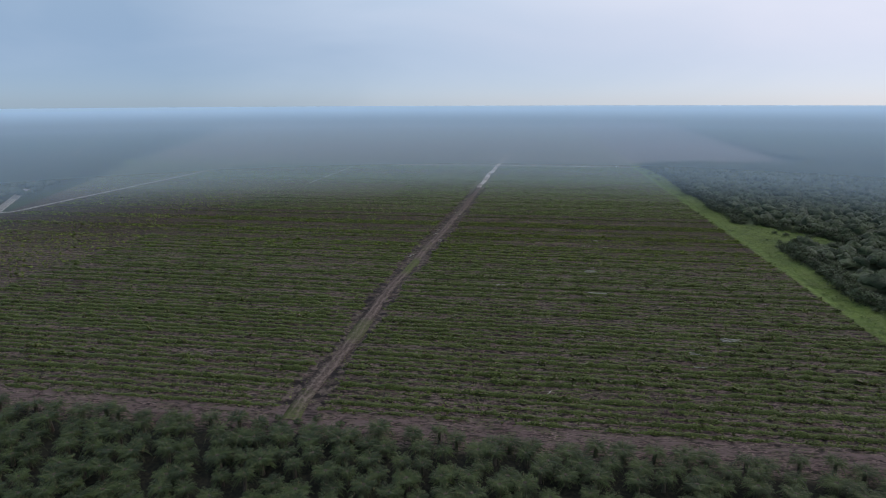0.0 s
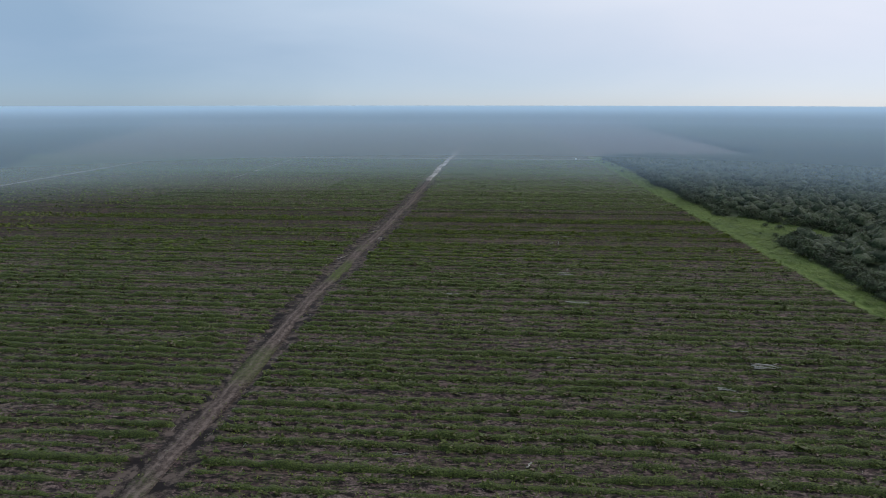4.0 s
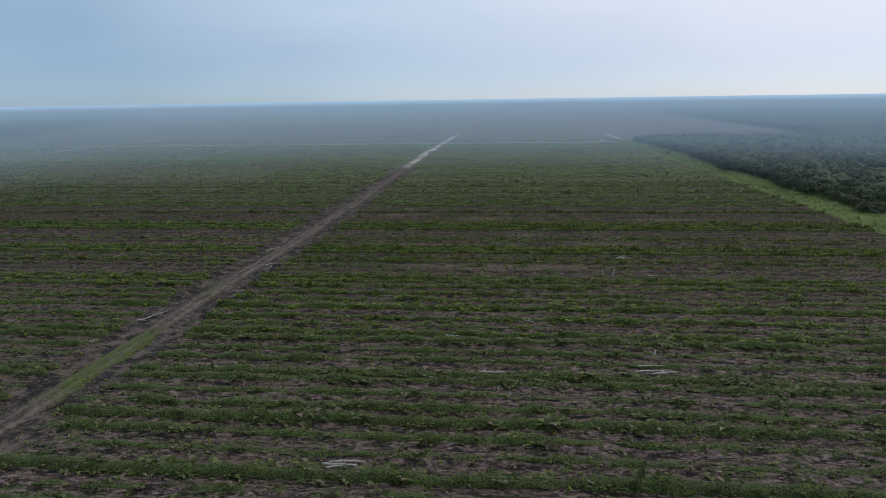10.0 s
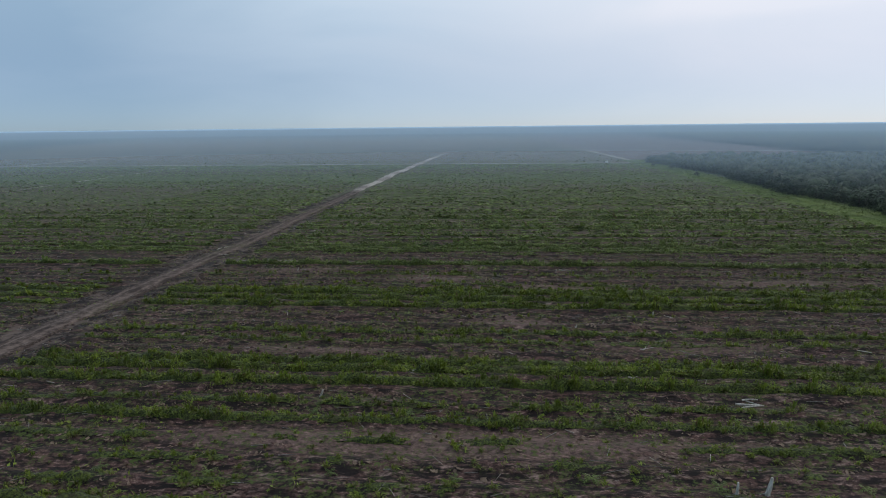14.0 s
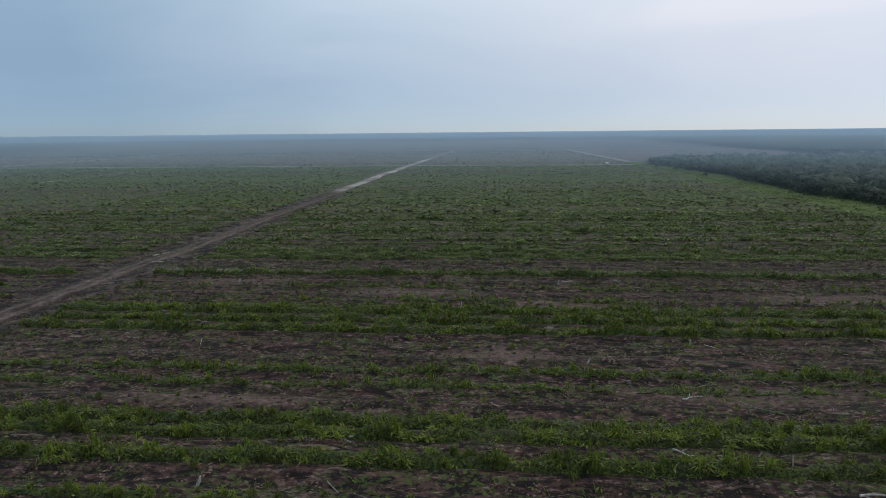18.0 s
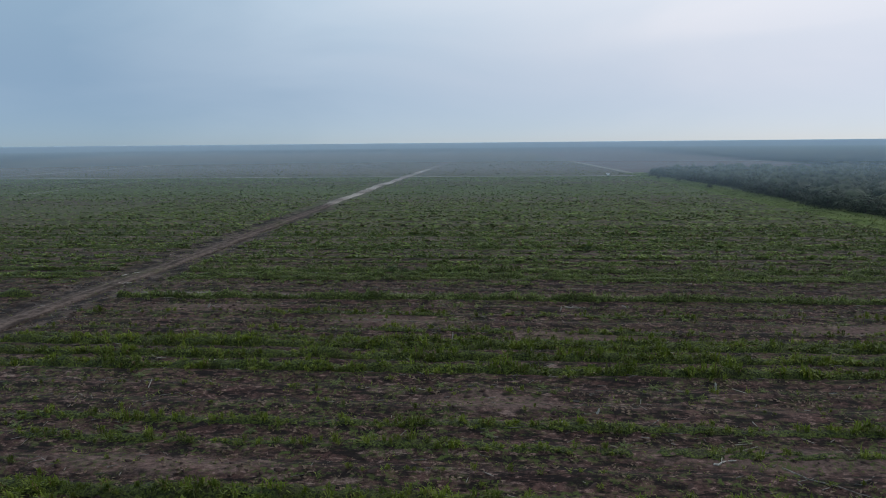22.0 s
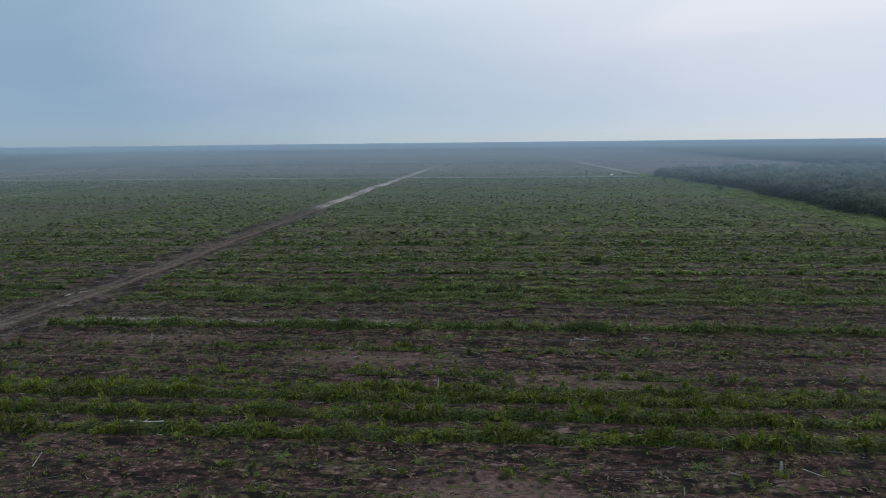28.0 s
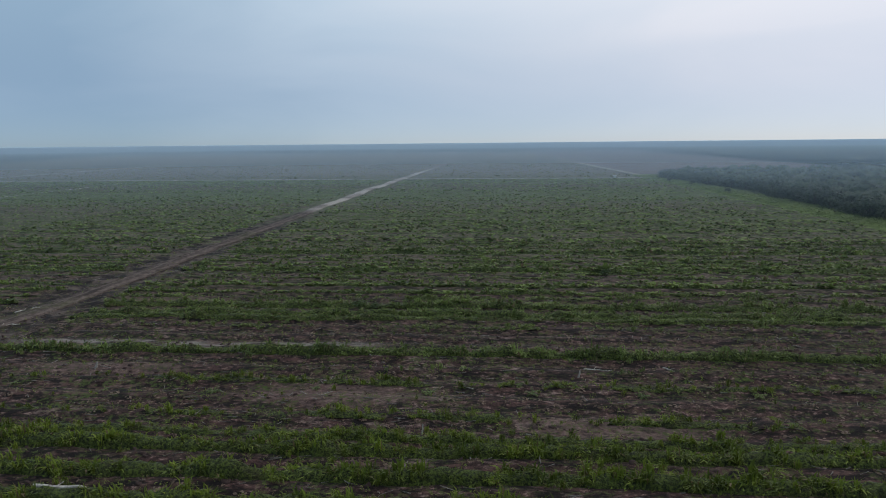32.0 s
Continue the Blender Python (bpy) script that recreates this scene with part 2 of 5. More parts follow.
def ground_material():
    m = Nodes("peat_soil_ground")
    x, y, z = m.xyz()
    fine = m.noise(1.3, 6.0, 0.7)
    broad = m.noise(0.045, 4.0, 0.55)
    streak = m.noise(1.0, 7.0, 0.78, (0.40, 0.9, 1.0))
    comb = m.noise(1.0, 5.0, 0.68, (0.7, 2.4, 1.0))
    grit = m.noise(4.0, 4.0, 0.7)
    litter = m.noise(3.2, 6.0, 0.75, (0.55, 1.0, 1.0))
    soil = m.mix(m.span(fine, 0.32, 0.68), (0.012, 0.0066, 0.0062), (0.090, 0.046, 0.040))
    soil = m.mix(m.span(comb, 0.50, 0.70, 0.0, 0.5), soil, (0.105, 0.060, 0.050))
    soil = m.mix(m.span(litter, 0.54, 0.65, 0.0, 0.82), soil, (0.300, 0.192, 0.168))
    # near-black blotches paint the shade between clods into the soil
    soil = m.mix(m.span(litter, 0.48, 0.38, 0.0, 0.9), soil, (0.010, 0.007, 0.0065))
    # southern soil is paler and purple-grey, with haze painted into it
    south = m.span(y, 215.0, 275.0, 1.0, 0.0)
    pale = m.math("MULTIPLY", m.span(m.math("MULTIPLY_ADD", south, 0.07, streak), 0.51, 0.62), m.span(m.math("MULTIPLY_ADD", south, 0.06, broad), 0.38, 0.60))
    soil = m.mix(m.math("MULTIPLY", pale, m.span(litter, 0.40, 0.58, 0.05, 0.85)), soil, (0.275, 0.200, 0.175))
    soil = m.mix(m.math("MULTIPLY", south, m.span(fine, 0.30, 0.60, 0.0, 0.30)), soil, (0.110, 0.080, 0.085))
    # pale straw litter, brightened across this belt to replace missing haze
    straw = m.math("MULTIPLY", m.span(y, 185.0, 225.0), m.span(y, 255.0, 285.0, 1.0, 0.0))
    soil = m.mix(m.math("MULTIPLY", straw, m.span(litter, 0.44, 0.60, 0.0, 0.38)), soil, (0.225, 0.160, 0.142))
    # soil further north is lightened, a haze veil painted as colour
    north = m.span(y, 335.0, 400.0)
    soil = m.mix(m.math("MULTIPLY", north, m.span(litter, 0.36, 0.60, 0.15, 0.85)), soil, (0.205, 0.148, 0.132))
    rusty = m.math("MULTIPLY", m.span(m.noise(0.14, 3.0, 0.5, (0.25, 1, 1)), 0.55, 0.70), 0.45)
    soil = m.mix(m.math("MULTIPLY", rusty, m.span(fine, 0.35, 0.6)), soil, (0.150, 0.088, 0.074))
    soil = m.mix(m.math("MULTIPLY", m.span(grit, 0.66, 0.76), 0.45), soil, (0.26, 0.21, 0.18))
    # a second layer of these painted dark gaps
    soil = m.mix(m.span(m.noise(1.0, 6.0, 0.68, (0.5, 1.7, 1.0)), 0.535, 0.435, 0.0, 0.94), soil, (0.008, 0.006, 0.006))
    # reddish patches that lie bare
    for cx, cy, rx, ry in ((40, 327.6, 9, 2.4), (61, 323, 8, 1.7), (46, 278, 26, 2.3), (18, 332.5, 9, 1.3), (52, 306.5, 6, 2.0), (70, 299, 10, 1.5), (30, 296.5, 9, 1.4), (92, 326, 12, 1.5), (10, 356.5, 9, 1.6)):
        ex = m.math("DIVIDE", m.math("SUBTRACT", x, float(cx)), float(rx))
        ey = m.math("DIVIDE", m.math("SUBTRACT", y, float(cy)), float(ry))
        near = m.math("ADD", m.math("ADD", m.math("MULTIPLY", ex, ex), m.math("MULTIPLY", ey, ey)), m.math("MULTIPLY_ADD", fine, 3.4, -1.7))
        soil = m.mix(m.math("MULTIPLY", m.span(near, 0.2, 1.2, 0.55, 0.0), m.span(litter, 0.38, 0.56, 0.3, 1.0)), soil, (0.205, 0.135, 0.118))
    # washed-out sand beside the track
    spot = m.math("MULTIPLY", m.span(m.math("ABSOLUTE", m.math("SUBTRACT", y, 339.4)), 0.6, 1.5, 1.0, 0.0), m.span(m.math("ABSOLUTE", m.math("SUBTRACT", x, 22.0)), 14.0, 24.0, 1.0, 0.0))
    soil = m.mix(m.math("MULTIPLY", spot, m.span(m.noise(0.6, 5.0, 0.65, (0.5, 1, 1)), 0.40, 0.58, 0.0, 0.85)), soil, (0.275, 0.235, 0.215))
    # creeping green between the rows
    creep = m.math("MULTIPLY", m.math("MULTIPLY", m.span(m.noise(2.6, 5.0, 0.75), 0.50, 0.58), m.span(m.noise(0.5, 4.0, 0.7, (0.35, 1, 1)), 0.42, 0.58)), m.span(m.noise(0.03, 3.0), 0.3, 0.6, 0.6, 1.0))
    soil = m.mix(creep, soil, (0.060, 0.082, 0.020))
    # far rows close up to a green cover, its tone lightened for haze
    cover = m.math("MULTIPLY", m.span(y, 340.0, 480.0, 0.0, 0.8), m.span(y, 600.0, 700.0, 1.0, 0.5))
    ridge = m.math("MULTIPLY_ADD", m.math("COSINE", m.math("MULTIPLY", m.math("SUBTRACT", y, 113.2), 2.0 * math.pi / 3.05)), 0.35, m.noise(0.5, 5.0, 0.7, (0.3, 1.0, 1)))
    rows = m.span(ridge, 0.30, 0.72, 0.12, 1.0)
    soil = m.mix(m.math("MULTIPLY", cover, rows), soil, (0.105, 0.145, 0.060))
    # beyond the crossing road the soil lies bare and brown
    soil = m.mix(m.math("MULTIPLY", m.span(y, 618.0, 700.0, 0.0, 0.6), m.span(broad, 0.3, 0.6, 0.4, 1.0)), soil, (0.165, 0.135, 0.112))
    # trampled dark soil along the track
    mid_x = track_node(m, y)
    beside = m.math("MULTIPLY", m.span(m.math("ABSOLUTE", m.math("SUBTRACT", x, mid_x)), 4.5, 6.5, 1.0, 0.0), m.span(y, 420.0, 470.0, 1.0, 0.0))
    churned = m.mix(m.span(m.noise(0.35, 5.0, 0.7), 0.46, 0.60), (0.014, 0.010, 0.010), (0.115, 0.085, 0.072))
    soil = m.mix(m.math("MULTIPLY", beside, m.span(m.noise(0.2, 4.0), 0.35, 0.55)), soil, churned)
    # bare strip along the palms
    bare = m.math("MULTIPLY", m.span(y, 104.0, 107.0), m.span(y, 111.0, 116.0, 1.0, 0.0))
    soil = m.mix(m.math("MULTIPLY", bare, m.span(m.noise(0.7, 6.0, 0.75, (0.3, 1, 1)), 0.42, 0.62, 0.0, 0.85)), soil, (0.125, 0.086, 0.084))
    # the ploughed reddish block to the north-east
    plough = m.mix(m.span(m.noise(0.35, 4.0, 0.6, (0.1, 1.4, 1)), 0.35, 0.65), (0.085, 0.066, 0.064), (0.155, 0.122, 0.116))
    east_edge = m.math("MULTIPLY_ADD", y, 0.082, 252.0)
    in_plough = m.math("MULTIPLY", m.math("MULTIPLY", m.span(x, 139.0, 142.0), m.span(m.math("SUBTRACT", x, east_edge), -4.0, 4.0, 1.0, 0.0)),
                       m.math("MULTIPLY", m.span(y, 652.0, 668.0), m.span(y, 1760.0, 1850.0, 1.0, 0.0)))
    # grass along the eastern edge
    grass = m.mix(m.span(m.noise(0.22, 5.0, 0.65), 0.32, 0.68), (0.066, 0.100, 0.026), (0.150, 0.205, 0.052))
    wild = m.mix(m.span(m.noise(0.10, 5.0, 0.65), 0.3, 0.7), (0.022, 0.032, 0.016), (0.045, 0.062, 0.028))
    wob = m.math("MULTIPLY_ADD", m.noise(0.06, 3.0), 3.0, -1.5)
    xe = m.math("ADD", x, wob)
    west_edge = m.math("MINIMUM", -272.0, m.math("MULTIPLY_ADD", m.math("SUBTRACT", y, 310.0), -0.40, -274.0))
    in_field = m.math("MULTIPLY", m.math("MULTIPLY", m.span(xe, 138.0, 139.4, 1.0, 0.0), m.span(m.math("SUBTRACT", x, west_edge), -3.0, 3.0)),
                      m.math("MULTIPLY", m.span(y, 100.0, 103.0), m.span(y, 1640.0, 1720.0, 1.0, 0.0)))
    verge = m.math("MULTIPLY", m.span(xe, 137.0, 139.0), m.span(xe, 148.5, 152.5, 1.0, 0.0))
    bay = m.math("MULTIPLY", m.math("MULTIPLY", m.span(xe, 140.0, 146.0), m.span(xe, 176.0, 186.0, 1.0, 0.0)), m.math("MULTIPLY", m.span(y, 276.0, 288.0), m.span(y, 326.0, 340.0, 1.0, 0.0)))
    verge = m.math("MAXIMUM", bay, m.math("MULTIPLY", m.math("MULTIPLY", verge, m.span(y, 100.0, 108.0)), m.span(y, 640.0, 665.0, 1.0, 0.0)))
    # floor under the palms painted near-black for the shade below their crowns
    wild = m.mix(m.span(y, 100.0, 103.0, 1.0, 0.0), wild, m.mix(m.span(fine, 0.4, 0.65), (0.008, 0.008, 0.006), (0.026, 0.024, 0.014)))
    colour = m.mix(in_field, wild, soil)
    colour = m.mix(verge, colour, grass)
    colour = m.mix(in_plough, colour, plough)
    return m.finish(colour, 0.95, m.math("ADD", fine, m.math("MULTIPLY", grit, 0.4)), 0.6, 0.10, spec=0.2, haze_sheen=0.008)


def track_material(name, mud, dust, grassy=0.3, sand=None, ruts=False):
    m = Nodes(name)
    x, y, z = m.xyz()
    fine = m.noise(0.9, 6.0, 0.7)
    clods = m.noise(2.6, 6.0, 0.75)
    c = m.mix(m.span(fine, 0.36, 0.64), mud, dust)
    c = m.mix(m.span(clods, 0.40, 0.60, 0.7, 0.0), c, tuple(v * 0.45 for v in mud))
    c = m.mix(m.span(m.noise(0.22, 5.0, 0.7), 0.50, 0.66, 0.0, 0.8), c, tuple(v * 0.35 for v in mud))
    green = m.math("MULTIPLY", m.span(m.noise(0.06, 3.0), 0.52, 0.64), m.span(m.noise(1.6, 5.0, 0.75), 0.44, 0.58))
    if ruts:
        off = m.math("ADD", m.math("SUBTRACT", x, track_node(m, y)), m.math("MULTIPLY_ADD", m.noise(0.16, 3.0), 2.2, -1.1))
        wheel = m.span(m.math("ABSOLUTE", m.math("SUBTRACT", m.math("ABSOLUTE", off), 0.85)), 0.15, 0.45, 1.0, 0.0)
        c = m.mix(m.math("MULTIPLY", wheel, m.span(fine, 0.3, 0.6, 0.1, 0.55)), c, tuple(v * 1.1 for v in dust))
        edge = m.span(m.math("ABSOLUTE", off), 1.5, 2.2)
        c = m.mix(m.math("MULTIPLY", edge, m.span(clods, 0.42, 0.56, 0.95, 0.3)), c, tuple(v * 0.30 for v in mud))
        grassy_run = m.math("MAXIMUM", m.span(m.math("ABSOLUTE", m.math("SUBTRACT", y, 231.0)), 6.0, 16.0, 1.0, 0.0),
                            m.math("MAXIMUM", m.span(m.math("ABSOLUTE", m.math("SUBTRACT", y, 160.0)), 4.0, 12.0, 0.6, 0.0), m.span(y, 108.0, 118.0, 0.8, 0.0)))
        green = m.math("MAXIMUM", m.math("MULTIPLY", green, 0.5), m.math("MULTIPLY", grassy_run, m.span(m.noise(1.3, 5.0, 0.75), 0.38, 0.54)))
    c = m.mix(m.math("MULTIPLY", green, grassy), c, (0.070, 0.095, 0.022))
    if sand:
        lo = m.math("MULTIPLY", m.math("MULTIPLY", m.span(y, 452.0, 470.0), m.span(y, 640.0, 800.0, 1.0, 0.25)), m.span(m.noise(0.05, 3.0), 0.35, 0.55, 0.35, 1.0))
        c = m.mix(lo, c, sand)
    return m.finish(c, 0.95, clods, 0.8, 0.12, spec=0.15)


def mound_material():
    m = Nodes("matted_weeds")
    leafy = m.noise(5.5, 5.0, 0.72)
    patch = m.noise(0.5, 4.0, 0.6)
    c = m.mix(m.span(leafy, 0.38, 0.64), (0.012, 0.017, 0.004), (0.120, 0.155, 0.024))
    c = m.mix(m.span(patch, 0.52, 0.70, 0.0, 0.6), c, (0.060, 0.048, 0.024))
    c = m.mix(m.span(m.noise(3.0, 4.0, 0.7), 0.64, 0.74, 0.0, 0.6), c, (0.13, 0.095, 0.055))
    x, y, z = m.xyz()
    # northern and southern mats turn lighter and greyer, haze put into their colour
    c = m.mix(m.math("MAXIMUM", m.span(y, 325.0, 400.0, 0.0, 0.9), m.span(y, 215.0, 265.0, 0.25, 0.0)), c, m.mix(m.span(leafy, 0.38, 0.62), (0.026, 0.036, 0.012), (0.135, 0.170, 0.052)))
    return m.finish(c, 0.7, leafy, 1.0, 0.35, spec=0.25, haze_sheen=0.02)


MAT = {
    "mound": mound_material(),
    "ground": ground_material(),
    "track": track_material("trodden_dirt_track", (0.075, 0.054, 0.047), (0.180, 0.136, 0.118), 0.9, (0.42, 0.37, 0.335), True),
    "road": track_material("pale_dirt_road", (0.26, 0.23, 0.20), (0.46, 0.41, 0.36), 0.25),
    # one weed leaf in three tones: haze painted into the far one, south darkened
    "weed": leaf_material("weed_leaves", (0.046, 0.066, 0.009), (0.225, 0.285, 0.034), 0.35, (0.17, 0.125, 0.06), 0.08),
    "weed_south": leaf_material("darkened_weed_leaves", (0.046, 0.057, 0.017), (0.170, 0.195, 0.054), 0.20, (0.22, 0.165, 0.12), 0.20),
    "weed_far": leaf_material("haze_lightened_weed_leaves", (0.070, 0.100, 0.030), (0.270, 0.345, 0.095), 0.20, (0.22, 0.165, 0.10), 0.14),
    "dry": leaf_material("dry_fern_litter", (0.070, 0.044, 0.030), (0.250, 0.175, 0.125), 0.5),
    "shrub": leaf_material("shrub_leaves", (0.020, 0.036, 0.012), (0.058, 0.092, 0.022), 0.15),
    "grass": leaf_material("grass_blades", (0.090, 0.135, 0.030), (0.210, 0.270, 0.065), 0.08),
    "palm": leaf_material("palm_fronds", (0.017, 0.029, 0.011), (0.084, 0.116, 0.034), 0.30, (0.15, 0.12, 0.06), 0.04),
    "young_palm": leaf_material("young_palm_fronds", (0.060, 0.088, 0.024), (0.165, 0.215, 0.060), 0.3),
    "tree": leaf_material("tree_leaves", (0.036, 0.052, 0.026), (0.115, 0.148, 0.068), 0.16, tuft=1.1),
    "bark": bark_material("tree_bark", (0.05, 0.042, 0.035), (0.14, 0.12, 0.10)),
    "palm_bark": bark_material("palm_bark", (0.035, 0.028, 0.022), (0.11, 0.09, 0.07), 3.0),
    "wood": bark_material("bleached_wood", (0.22, 0.20, 0.175), (0.58, 0.54, 0.49), 5.0),
    "grey_wood": bark_material("grey_dead_wood", (0.10, 0.088, 0.078), (0.34, 0.31, 0.28), 5.0),
}


def plain(name, colour, rough, metal=0.0):
    m = Nodes(name)
    v = m.noise(2.0, 5.0, 0.6)
    return m.finish(m.mix(m.span(v, 0.3, 0.7), tuple(k * 0.8 for k in colour), colour), rough, v, 0.2, 0.02, metal)


MAT["clod"] = plain("turned_peat", (0.060, 0.039, 0.035), 0.95)
MAT["white"] = plain("white_paint", (0.78, 0.78, 0.76), 0.5)
MAT["tin"] = plain("weathered_tin_roof", (0.55, 0.56, 0.56), 0.45, 0.4)
MAT["plank"] = plain("weathered_plank", (0.26, 0.21, 0.16), 0.85)
MAT["pond"] = plain("pale_pond_reeds", (0.20, 0.27, 0.13), 0.8)

# ---- mesh helpers ----
rng = np.random.default_rng(7)


def faces_mesh(name, verts, faces):
    """A mesh from an array of points and an array of faces that all have the same number of corners."""
    verts, faces = np.asarray(verts, np.float32), np.asarray(faces, np.int32)
    me = bpy.data.meshes.new(name)
    n, k = faces.shape
    me.vertices.add(len(verts))
    me.vertices.foreach_set("co", verts.ravel())
    me.loops.add(n * k)
    me.loops.foreach_set("vertex_index", faces.ravel())
    me.polygons.add(n)
    me.polygons.foreach_set("loop_start", np.arange(0, n * k, k, dtype=np.int32))
    me.update(calc_edges=True)
    me.validate()
    return me


def mesh_object(name, me, material, parent=None, label=""):
    if not me.materials:
        me.materials.append(material)
    ob = new(name, me)
    if parent is not None:
        ob.parent = parent
    if label:
        ob["label"] = label
    return ob


def part(name, bm, material, parent, label=""):
    me = bpy.data.meshes.new(name)
    bm.to_mesh(me)
    bm.free()
    return mesh_object(name, me, material, parent, label)


def thing(name, m, label, category, group="", kind=""):
    ob = new(name)
    ob.matrix_world = m
    return tagged(ob, label, category, group, kind)


def spread(shapes, pos, size, turn, pick):
    """Copies of the shapes (points, quads), sized, turned and moved, joined into one array of points and one of quads."""
    allv, allf, base = [], [], 0
    for s, (tv, tf) in enumerate(shapes):
        sel = np.nonzero(pick == s)[0]
        if not len(sel):
            continue
        c, w = np.cos(turn[sel])[:, None], np.sin(turn[sel])[:, None]
        p = tv[None] * size[sel][:, None, :]
        v = np.stack([p[..., 0] * c - p[..., 1] * w, p[..., 0] * w + p[..., 1] * c, p[..., 2]], -1) + pos[sel][:, None, :]
        f = tf[None] + (np.arange(len(sel)) * len(tv))[:, None, None] + base
        allv.append(v.reshape(-1, 3))
        allf.append(f.reshape(-1, tf.shape[1]))
        base += len(sel) * len(tv)
    if not allv:
        return np.zeros((0, 3)), np.zeros((0, 4), int)
    return np.concatenate(allv), np.concatenate(allf)


def leaf_quads(centres, normals, length, width, r):
    """A pointed four-cornered leaf at every centre, square to its normal and turned by chance."""
    n = normals / np.linalg.norm(normals, axis=1, keepdims=True)
    helper = r.normal(size=n.shape)
    u = np.cross(n, helper)
    u /= np.linalg.norm(u, axis=1, keepdims=True) + 1e-9
    v = np.cross(n, u)
    u, v = u * length[:, None] / 2, v * width[:, None] / 2
    pts = np.stack([centres - u, centres + v * 1.0 - u * 0.1, centres + u - n * width[:, None] * 0.15, centres - v - u * 0.1], 1)
    return pts.reshape(-1, 3), np.arange(len(centres) * 4).reshape(-1, 4)


def dome_clump(count, leaf, r, flat=0.6, low=0.0, up=0.9):
    """A leafy clump one metre wide: leaves on and in an uneven dome."""
    d = r.normal(size=(count, 3))
    d[:, 2] = np.abs(d[:, 2]) + low
    d /= np.linalg.norm(d, axis=1, keepdims=True)
    lump = 1.0 + 0.28 * np.sin(d[:, 0] * 5 + r.uniform(0, 6)) * np.cos(d[:, 1] * 4 + r.uniform(0, 6))
    rad = 0.5 * lump * r.uniform(0.55, 1.0, count) ** 0.5
    c = d * rad[:, None] * np.array([1, 1, 2 * flat])
    n = d * 0.8 + r.normal(size=d.shape) * 0.5 * (0.4 + 0.6 * up) + np.array([0, 0, up])
    return leaf_quads(c, n, leaf * r.uniform(0.7, 1.4, count), leaf * r.uniform(0.45, 0.8, count), r)


def grass_clump(count, r, height=1.0, lean=0.5):
    """Upright bent blades from one root, one metre high."""
    a = r.uniform(0, 2 * np.pi, count)
    out = r.uniform(0.15, lean, count)
    h = height * r.uniform(0.55, 1.0, count)
    w = r.uniform(0.022, 0.05, count)
    root = np.stack([np.cos(a) * 0.12, np.sin(a) * 0.12, np.zeros(count)], 1)
    side = np.stack([-np.sin(a), np.cos(a), np.zeros(count)], 1) * w[:, None]
    midp = root + np.stack([np.cos(a) * out * 0.5, np.sin(a) * out * 0.5, h * 0.75], 1)
    tip = root + np.stack([np.cos(a) * out * 1.3, np.sin(a) * out * 1.3, h], 1)
    pts = np.stack([root, midp - side, tip, midp + side], 1)
    return pts.reshape(-1, 3), np.arange(count * 4).reshape(-1, 4)


def hedge_clump(leaves, blades, leaf, r, tall=0.8):
    """A weedy clump about one metre wide: small leaves on an uneven mound, with grass standing out of it."""
    v1, f1 = dome_clump(leaves, leaf, r, tall * 0.55)
    v2, f2 = grass_clump(blades, r, tall * 0.95, 0.55)
    v2 = v2 + np.repeat(r.uniform(-0.32, 0.32, (blades, 3)) * [1, 1, 0], 4, axis=0)
    return np.concatenate([v1, v2]), np.concatenate([f1, f2 + len(v1)])


def fern_clump(count, r, tall=0.8, wide=0.5, leaf=0.085):
    """A bushy fern about one metre wide: many arching fronds from one root, the inner ones upright."""
    a = r.uniform(0, 2 * np.pi, count)
    s = r.uniform(0.05, 1.0, count)
    ln = r.uniform(0.7, 1.1, count)
    side = np.stack([-np.sin(a), np.cos(a), np.zeros(count)], 1)
    out = np.stack([np.cos(a), np.sin(a), np.zeros(count)], 1)
    up = np.array([0.0, 0.0, 1.0])
    root = out * (0.10 * s)[:, None] + r.normal(0, 0.10, (count, 3)) * [1, 1, 0]
    p1 = root + out * (wide * 0.45 * s * ln)[:, None] + up * (tall * ln * (0.78 - 0.25 * s))[:, None]
    p2 = root + out * (wide * (0.25 + 0.85 * s) * ln)[:, None] + up * (tall * ln * (1.0 - 0.62 * s))[:, None]
    w = side * (leaf * r.uniform(0.7, 1.3, count))[:, None]
    v = np.stack([root, p1 - w, p2, p1 + w], 1).reshape(-1, 3)
    return v, np.arange(count * 4).reshape(-1, 4)


def joined(*shapes):
    """Several shapes as one."""
    base = np.cumsum([0] + [len(v) for v, _ in shapes])
    return np.concatenate([v for v, _ in shapes]), np.concatenate([f + b for (_, f), b in zip(shapes, base)])


